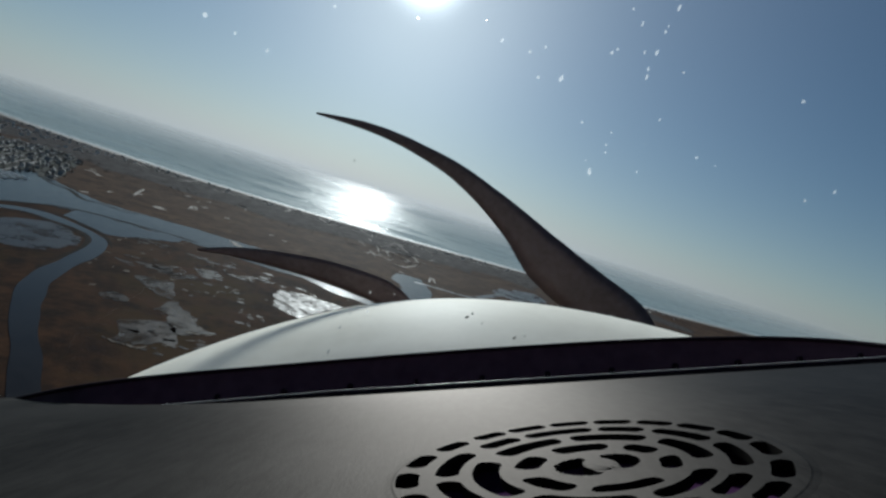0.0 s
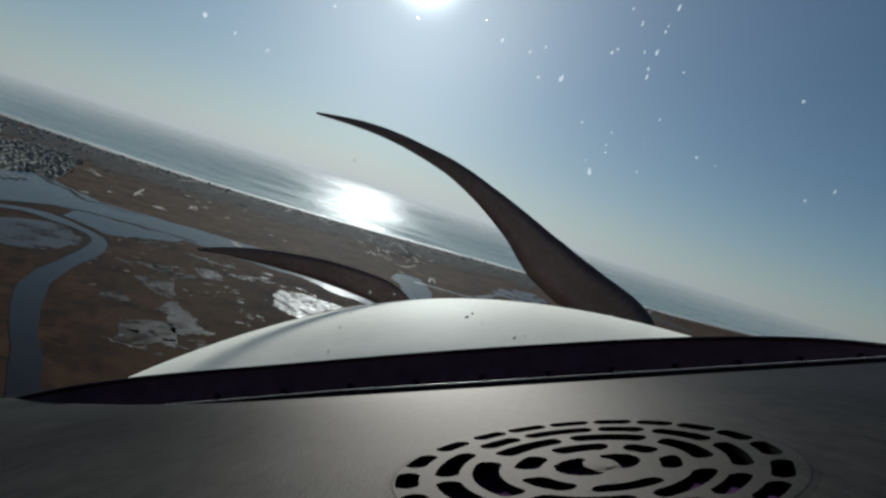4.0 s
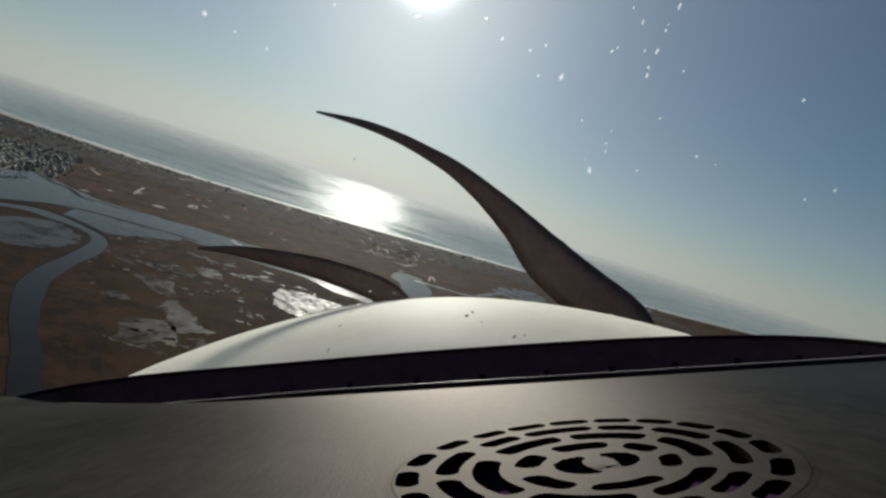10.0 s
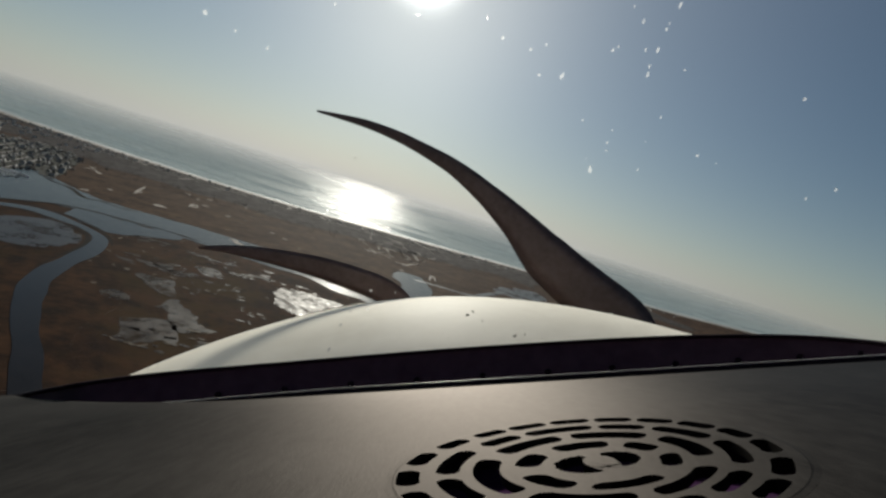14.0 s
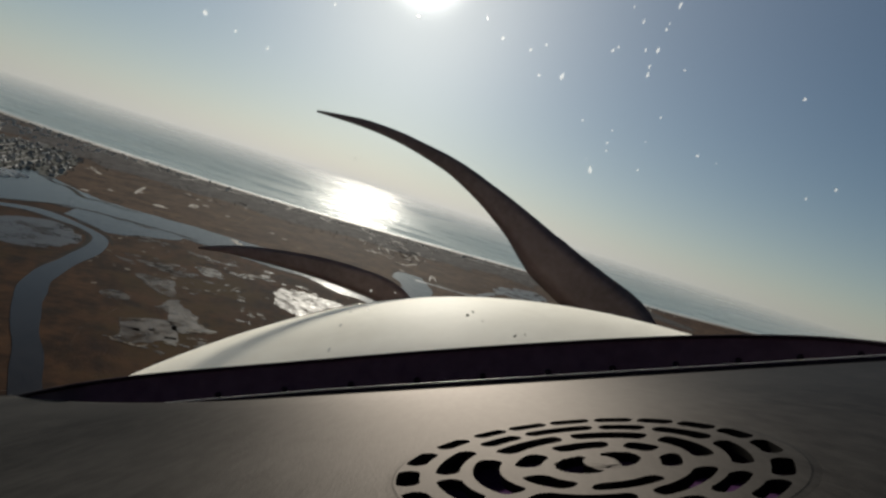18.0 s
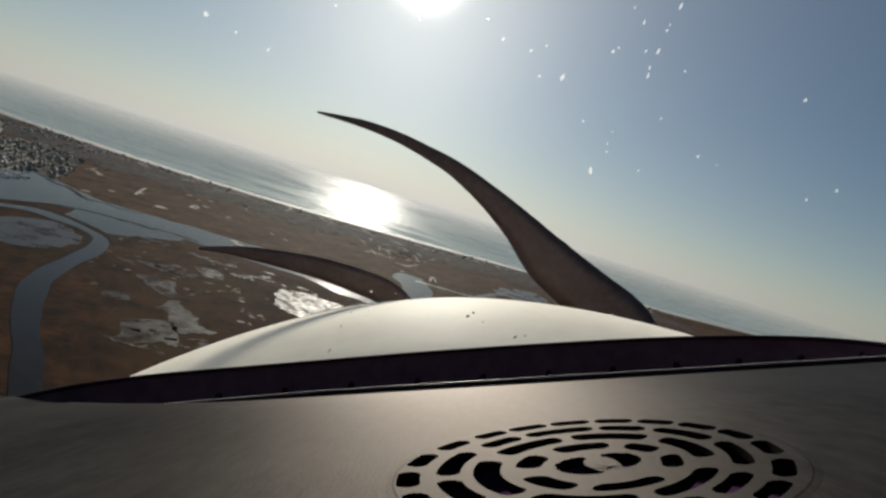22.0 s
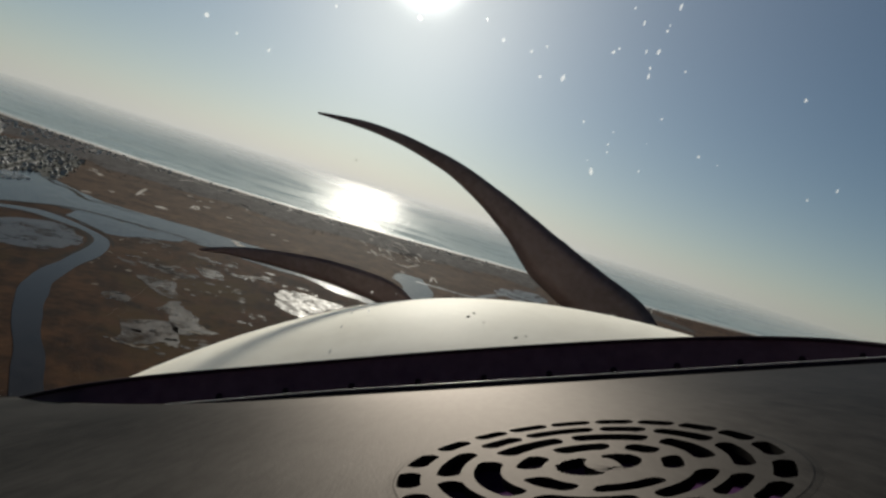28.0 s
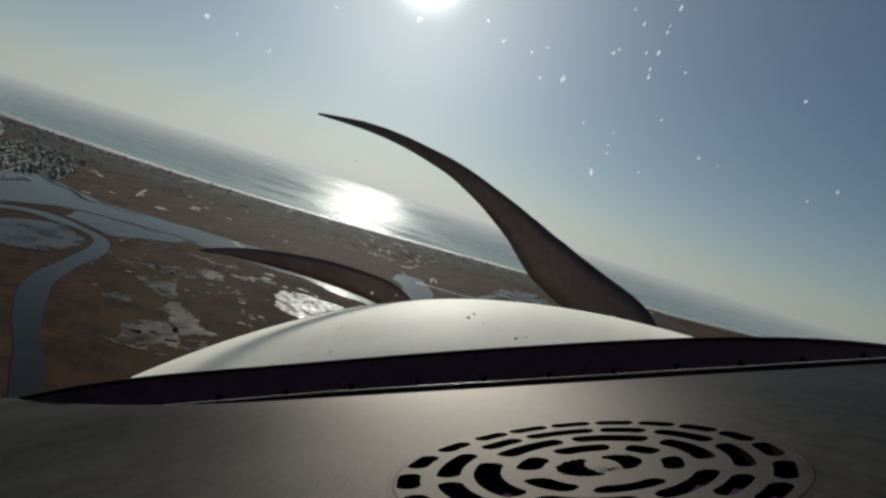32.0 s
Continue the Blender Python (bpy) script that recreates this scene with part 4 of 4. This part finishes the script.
# pale tracks and shelly streaks over the flats
for streak in ([(-368, 2243), (-286, 1985), (-206, 1668), (-154, 1453)],
               [(-273, 1584), (-236, 1658), (-190, 1703)],
               [(-227, 1958), (-169, 1932), (-114, 1987)],
               [(-127, 2100), (-83, 1901), (-52, 1696)],
               [(-117, 1316), (-85, 1329), (-55, 1429)],
               [(-761, 1695), (-687, 1570), (-629, 1466)],
               [(-752, 1121), (-796, 1205), (-826, 1266)],
               [(-660, 1054), (-652, 1067), (-629, 1056)],
               [(-1012, 1280), (-1000, 1296), (-955, 1267)],
               [(-417, 940), (-395, 919), (-380, 919)],
               [(-8, 1180), (-4, 1270), (9, 1195)],
               [(-644, 1170), (-666, 1233), (-640, 1207)],
               [(-262, 1549), (-301, 1996), (-231, 1678), (-190, 1471)],
               [(-163, 2168), (-120, 1950), (-70, 1727)],
               [(-140, 1840), (-95, 1640), (-60, 1500)]):
    ribbon(streak, [3, 8, 8, 3], 0.48, SHELL, "shell_streak", "pale shelly streak on brown flats", "track", 2)
for k in range(22):     # a trampled clearing behind the dunes
    x, y, a = tracks.gauss(-150, 60), tracks.uniform(1380, 1950), tracks.uniform(-0.9, 0.9)
    r = tracks.uniform(10, 34)
    ribbon([(x - r * math.cos(a), y - 2.5 * r * math.sin(a)), (x, y + tracks.uniform(-12, 12)), (x + r * math.cos(a), y + 2.5 * r * math.sin(a))], [3, 8, 3], 0.6, SHELL,
           "shell_streak", "pale shelly streak on brown flats", "track", 2)

for k in range(6):      # streets of the town
    b = (k - 2) * 46
    ribbon([(-930 - b * 0.83, 905 + b * 0.50), (-1080 - b * 0.83, 1150 + b * 0.50), (-1240 - b * 0.83, 1410 + b * 0.50)], [4, 4, 4], 0.85, ASPHALT, "town_street",
           "pale narrow street between the houses", "street", 1)

# pale wrack and bleached straw over the flats: middle and size
PALE = [(-687, 1561, 16), (-407, 932, 12), (-388, 915, 10), (-645, 1189, 12), (-656, 1273, 10), (-1027, 1328, 10), (-959, 1265, 12), (-760, 975, 9),
        (-773, 1068, 8), (-771, 1163, 12), (-647, 1060, 14), (-775, 1390, 10), (-717, 1405, 8), (-559, 1209, 9), (-594, 1866, 18), (-435, 1898, 14),
        (-273, 1584, 16), (-290, 1964, 18), (-192, 1721, 22), (-91, 1312, 14), (-150, 1942, 16), (-229, 1023, 8), (-375, 1132, 8), (-315, 1063, 6)]
drift = random.Random(8)
for k in range(40):
    PALE.append((drift.uniform(-900, 700), drift.uniform(1150, 1900), drift.uniform(3, 9)))
for k in range(26):     # a broken shelly clearing behind the dunes
    PALE.append((drift.gauss(-130, 45), drift.gauss(1640, 150), drift.uniform(5, 13)))
for k in range(30):     # tufts round the ponds of the near marsh
    PALE.append((drift.uniform(-460, -120), drift.uniform(480, 780), drift.uniform(1.5, 4.5)))
for i, (x, y, r) in enumerate(w for w in PALE if w[1] > 1020 or w[1] < 790 or w[2] > 5.5):
    a = 0.5 + 0.9 * math.sin(i * 2.1)
    pts = [(x + r * drift.uniform(0.5, 1.2) * math.cos(t + a), y + 0.9 * r * drift.uniform(0.4, 1.2) * math.sin(t + a)) for t in [k * math.pi / 4 for k in range(8)]]
    field(pts, 0.5, SHELL if r > 7.5 else STRAW, "straw_patch", "pale bleached straw patch in brown marsh", "marsh grass", min(5, r * 0.35), kind="structure", steps=4, seed=i)


# ---- houses, boats and scrub ----
def gable(w, d, h, roof, over=0.5):
    """Walls with gable ends, and a roof of two thick slopes."""
    walls = bmesh.new()
    a = [walls.verts.new(p) for p in ((-w / 2, -d / 2, 0), (w / 2, -d / 2, 0), (w / 2, d / 2, 0), (-w / 2, d / 2, 0))]
    b = [walls.verts.new(p) for p in ((-w / 2, -d / 2, h), (w / 2, -d / 2, h), (w / 2, d / 2, h), (-w / 2, d / 2, h))]
    r0, r1 = walls.verts.new((-w / 2, 0, h + roof)), walls.verts.new((w / 2, 0, h + roof))
    walls.faces.new((a[0], a[1], b[1], b[0]))
    walls.faces.new((a[2], a[3], b[3], b[2]))
    walls.faces.new((a[1], a[2], b[2], r1, b[1]))
    walls.faces.new((a[3], a[0], b[0], r0, b[3]))
    top = bmesh.new()
    k = over * roof / (d / 2)
    x, y = w / 2 + over, d / 2 + over
    lo = [((-x, -y, h - k), (x, -y, h - k), (x, 0, h + roof), (-x, 0, h + roof)), ((x, y, h - k), (-x, y, h - k), (-x, 0, h + roof), (x, 0, h + roof))]
    for quad in lo:
        v0 = [top.verts.new(Vector(p) + Vector((0, 0, 0.02))) for p in quad]
        v1 = [top.verts.new(Vector(p) + Vector((0, 0, 0.32))) for p in quad]
        top.faces.new(v1)
        top.faces.new(v0[::-1])
        for i in range(4):
            top.faces.new((v0[i], v0[(i + 1) % 4], v1[(i + 1) % 4], v1[i]))
    return walls, top


def window_rows(parent, w, d, floors, step=3.0):
    for f in range(floors):
        for side in (-1, 1):
            n = max(int(w / step), 2)
            for i in range(n):
                bm = bmesh.new()
                x = -w / 2 + (i + 0.5) * w / n
                box(bm, x - 0.55, x + 0.55, side * d / 2 - 0.06, side * d / 2 + 0.06, 1.0 + 2.9 * f, 2.5 + 2.9 * f)
                part("window", bm, GLASS_DARK, parent)


def house(w, d, floors, roof, label):
    ob = thing("house")
    walls, top = gable(w, d, 2.9 * floors + 0.6, roof)
    part("wall", walls, SIDING, ob)
    part("roof", top, SHINGLE, ob)
    tagged(ob, label, "house")
    return ob


def condo(w, d, floors):
    ob = thing("apartment_building")
    bm = bmesh.new()
    h = 3.0 * floors
    box(bm, -w / 2, w / 2, -d / 2, d / 2, 0, h)
    wall = part("wall", bm, SIDING, ob)
    bm = bmesh.new()
    box(bm, -w / 2 - 0.4, w / 2 + 0.4, -d / 2 - 0.4, d / 2 + 0.4, h + 0.02, h + 0.6)
    part("roof", bm, SHINGLE, ob)
    window_rows(wall, w, d, floors, 4.0)
    tagged(ob, "pale waterfront apartment block with rows of windows", "apartment building", "apartments by the marina")
    return ob


TOWN_LABEL = "pale wooden house with pitched shingle roof"
KINDS = [house(11, 8.5, 2, 2.6, TOWN_LABEL), house(14, 9, 2, 3.0, TOWN_LABEL), house(9, 9, 3, 2.4, "tall narrow wooden house with pitched roof"),
         house(16, 10, 2, 2.2, "wide pale house with shallow grey roof")]
used = [False] * len(KINDS)


def put_house(x, y, turn, group):
    k = random.randrange(len(KINDS))
    size = random.uniform(0.50, 0.78) * (1.3 if random.random() < 0.12 else 1.0)
    p = fold(x, y, 0)
    if used[k]:
        ob = copy_thing(KINDS[k], pose(p.x, p.y, p.z + 0.3, 0, 0, turn))
        ob.scale = (size, size, size * random.uniform(0.9, 1.1))
    else:
        ob, used[k] = KINDS[k], True
        ob.matrix_world = pose(p.x, p.y, p.z + 0.3, 0, 0, turn)
    tagged(ob, group=group)


def inside(x, y, poly):
    hit = False
    for (ax, ay), (bx, by) in zip(poly, poly[1:] + poly[:1]):
        if (ay > y) != (by > y) and x < (bx - ax) * (y - ay) / (by - ay) + ax:
            hit = not hit
    return hit


TOWN = [(-919, 997), (-919, 1027), (-853, 1003), (-993, 1216), (-1141, 1427), (-1300, 1538), (-1358, 1491), (-1412, 1432), (-1499, 1318), (-1364, 1043),
        (-1078, 757), (-880, 690), (-838, 735), (-868, 850)]
field(TOWN, 0.55, TOWN_GROUND, "town_ground", "grey-brown yards and streets of the town", "ground", 6)
turn = 121.0
ca, sa = math.cos(radians(turn)), math.sin(radians(turn))
for i in range(-40, 40):
    for j in range(-12, 13):
        u, v = i * 19, j * 23 + (5 if j % 2 else 0)
        x, y = -1100 + ca * u - sa * v + random.uniform(-4, 4), 1100 + sa * u + ca * v + random.uniform(-4, 4)
        if inside(x, y, TOWN) and not inside(x - 20, y + 20, [(-940, 730), (-860, 730), (-860, 820), (-940, 820)]) and random.random() < 0.42:
            put_house(x, y, turn + random.choice((0, 0, 90)) + random.uniform(-14, 14), "houses of the marina town")
far_houses = []
for i, p in enumerate(COAST[:-1]):
    q = COAST[i + 1]
    way = (q - p).normalized()
    side = Vector((-way.y, way.x, 0))
    length = (q - p).length
    if -4300 < p.x < 1200:
        share = 0.5 if p.x < -1500 else 0.35 if p.x < -1000 else 0.17
        for d in range(int(length / 24)):
            for off in (-70, -110, -150, -195, -245, -300, -360, -430)[:8 if p.x < -1300 else 4]:
                if random.random() < share:
                    s = p + way * (d * 24 + random.uniform(0, 8)) + side * (off + random.uniform(-8, 8))
                    far_houses.append((s.x, s.y, math.atan2(way.y, way.x) + random.choice((0, math.pi / 2))))


def house_rows(places, name, label):
    """Far houses as one mesh of walls and one of roofs."""
    walls, roofs = ([], []), ([], [])
    for x, y, a in places:
        w, d, h, r = random.uniform(7, 13), random.uniform(6, 9), random.uniform(2.6, 4.6), random.uniform(1.2, 2.0)
        p = fold(x, y, 0.3)
        c, q = math.cos(a), math.sin(a)

        def at(u, v, z):
            return (p.x + u * c - v * q, p.y + u * q + v * c, p.z + z)
        o = len(walls[0])
        walls[0].extend([at(-w / 2, -d / 2, 0), at(w / 2, -d / 2, 0), at(w / 2, d / 2, 0), at(-w / 2, d / 2, 0), at(-w / 2, -d / 2, h), at(w / 2, -d / 2, h),
                         at(w / 2, d / 2, h), at(-w / 2, d / 2, h), at(-w / 2, 0, h + r), at(w / 2, 0, h + r)])
        walls[1].extend([[o + i for i in f] for f in ((0, 1, 5, 4), (2, 3, 7, 6), (1, 2, 6, 9, 5), (3, 0, 4, 8, 7))])
        o = len(roofs[0])
        e = 0.6
        roofs[0].extend([at(-w / 2 - e, -d / 2 - e, h - 0.2), at(w / 2 + e, -d / 2 - e, h - 0.2), at(w / 2 + e, 0, h + r + 0.2), at(-w / 2 - e, 0, h + r + 0.2),
                         at(w / 2 + e, d / 2 + e, h - 0.2), at(-w / 2 - e, d / 2 + e, h - 0.2)])
        roofs[1].extend([[o + i for i in f] for f in ((0, 1, 2, 3), (3, 2, 4, 5))])
    for (v, f), mat, nm in ((walls, SIDING_MIX, name + "_walls"), (roofs, SHINGLE_MIX, name + "_roofs")):
        me = bpy.data.meshes.new(nm)
        me.from_pydata(v, [], f)
        me.materials.append(mat)
        tagged(new(nm, me), label, "houses", kind="stuff")


house_rows(far_houses, "beach_house", "rows of pale wooden houses along the beach")
block = None
for x, y, a in ((-850, 725, 88), (-882, 745, 73), (-862, 760, 75), (-868, 785, 75), (-895, 790, 77), (-915, 815, 79), (-928, 765, 43)):
    m = pose(x, y, 0.3, 0, 0, a)
    if block is None:
        block = condo(26, 13, 4)
        block.matrix_world = m
    else:
        copy_thing(block, m)

# marina: timber piers with moored boats
def boat():
    ob = thing("motor_boat")
    rows = []
    for t in (0, 0.25, 0.5, 0.75, 0.92, 1.0):
        w = 1.45 * (1 - t ** 3.2) + 0.03
        x = -4.5 + 9 * t
        rows.append([Vector((x, -w, 1.1 + 0.4 * t)), Vector((x, -w * 0.75, 0.1)), Vector((x, 0, -0.2)), Vector((x, w * 0.75, 0.1)), Vector((x, w, 1.1 + 0.4 * t))])
    hull = sheet(rows, close=True)
    hull.verts.ensure_lookup_table()
    hull.faces.new(hull.verts[:5])
    part("hull", hull, GELCOAT, ob)
    bm = bmesh.new()
    box(bm, -1.6, 1.4, -0.95, 0.95, 1.25, 2.5)
    bmesh.ops.scale(bm, vec=(0.8, 0.85, 1), verts=[v for v in bm.verts if v.co.z > 2])
    part("cabin", bm, GELCOAT, ob)
    tagged(ob, "white motor boat moored at a timber pier", "boat", "boats in the marina")
    return ob


first_boat = None
for i in range(6):
    bx, by = -884 - 4 * i, 815 + 26 * i
    pier = thing("pier", pose(bx, by, 0, 0, 0, -22))
    bm = bmesh.new()
    box(bm, 0, 72, -1.0, 1.0, 0.9, 1.15)
    part("deck", bm, TIMBER, pier)
    for k in range(9):
        bm = bmesh.new()
        box(bm, 4 + 8 * k, 4.3 + 8 * k, -1.3, -1.0, -0.5, 2.2)
        part("pile", bm, TIMBER, pier)
    tagged(pier, "weathered timber pier in the marina", "pier", "piers of the marina")
    for k in range(10):
        for side in (-1, 1):
            if random.random() < 0.85:
                m = pose(bx, by, 0, 0, 0, -22) @ pose(6 + 6.8 * k, side * 6.4, 0.45, 0, 0, 90 * side)
                if first_boat is None:
                    first_boat = boat()
                    first_boat.matrix_world = m
                else:
                    ob = copy_thing(first_boat, m)
                    ob.scale = (random.uniform(0.75, 1.1),) * 3

# bridge over the bay and the white boat sheds beyond it
bridge = thing("road_bridge", pose(-935, 730, 0, 0, 0, 227))
bm = bmesh.new()
box(bm, 0, 300, -5, 5, 6.0, 7.0)
part("deck", bm, CONCRETE, bridge)
for side in (-5.0, 4.7):
    bm = bmesh.new()
    box(bm, 0, 300, side, side + 0.3, 7.02, 8.0)
    part("parapet", bm, CONCRETE, bridge)
for k in range(12):
    bm = bmesh.new()
    box(bm, 8 + 25 * k, 10 + 25 * k, -4, 4, -1, 5.98)
    part("pier", bm, CONCRETE, bridge)
tagged(bridge, "low grey concrete road bridge over the bay", "bridge")
for i in range(5):
    shed = thing("boat_shed", pose(-1190 - 34 * i, 470 - 30 * i, 0.3, 0, 0, 43))
    walls, top = gable(46, 18, 8, 3)
    part("wall", walls, WHITE_METAL, shed)
    part("roof", top, WHITE_METAL, shed)
    tagged(shed, "long white sheet-metal boat shed by the bay", "boat shed", "boat sheds across the bridge")


def clumps(name, places, mat, size, label, category):
    """Many low uneven bushes or tree crowns as one mesh."""
    verts, faces = [], []
    base = bmesh.new()
    bmesh.ops.create_icosphere(base, subdivisions=1, radius=1)
    bv = [v.co.copy() for v in base.verts]
    bf = [[v.index for v in f.verts] for f in base.faces]
    base.free()
    for x, y in places:
        r = size * random.uniform(0.5, 1.4)
        p = fold(x, y, 0)
        o = len(verts)
        for v in bv:
            k = r * random.uniform(0.7, 1.25)
            verts.append((p.x + v.x * k, p.y + v.y * k, p.z + r * 0.5 + v.z * k * 0.75))
        faces += [[o + i for i in f] for f in bf]
    me = bpy.data.meshes.new(name)
    me.from_pydata(verts, [], faces)
    me.materials.append(mat)
    tagged(new(name, me), label, category, kind="stuff")


def along(number, off0, off1, x0, x1, patchy=0.0):
    out = []
    while len(out) < number:
        i = random.randrange(len(COAST) - 1)
        p, q = COAST[i], COAST[i + 1]
        s = p.lerp(q, random.random())
        if not x0 < s.x < x1 or random.random() * 700 > (q - p).length:
            continue
        way = (q - p).normalized()
        side = Vector((-way.y, way.x, 0))
        s = s + side * random.uniform(off0, off1)
        if noise.noise((s.x * 0.035, s.y * 0.035, 3)) > patchy:
            out.append((s.x, s.y))
    return out


clumps("dune_scrub", along(9000, -520, -60, -3600, 2400, -0.1), SCRUB, 1.0, "leafless grey-brown scrub behind the beach", "scrub")
clumps("back_scrub", along(4000, -700, -480, -3600, 400, 0.1), SCRUB, 1.2, "patchy grey-brown scrub at the marsh edge", "scrub")
clumps("clearing_scrub", [(random.gauss(-105, 34), random.gauss(1560, 130)) for k in range(150)], SCRUB, 1.8, "dark low bushes round a trampled clearing", "scrub")
trees = []
while len(trees) < 1500:
    x, y = random.uniform(-1520, -820), random.uniform(690, 1560)
    if inside(x - 8, y - 4, TOWN):
        trees.append((x, y))
clumps("town_trees", trees, SCRUB, 2.4, "bare winter trees between the houses", "trees")
woods = [(random.uniform(1700, 3400), random.uniform(-1800, -100)) for _ in range(4200)]
clumps("pine_woods", [w for w in woods if noise.noise((w[0] * 0.004, w[1] * 0.004, 8)) > -0.3], PINE, 6.0, "dark pine woods beyond the marsh", "woods")
for k in range(40):
    put_house(random.uniform(1950, 2450), random.uniform(-850, -420), random.choice((0, 90)) + 20, "houses among the woods")
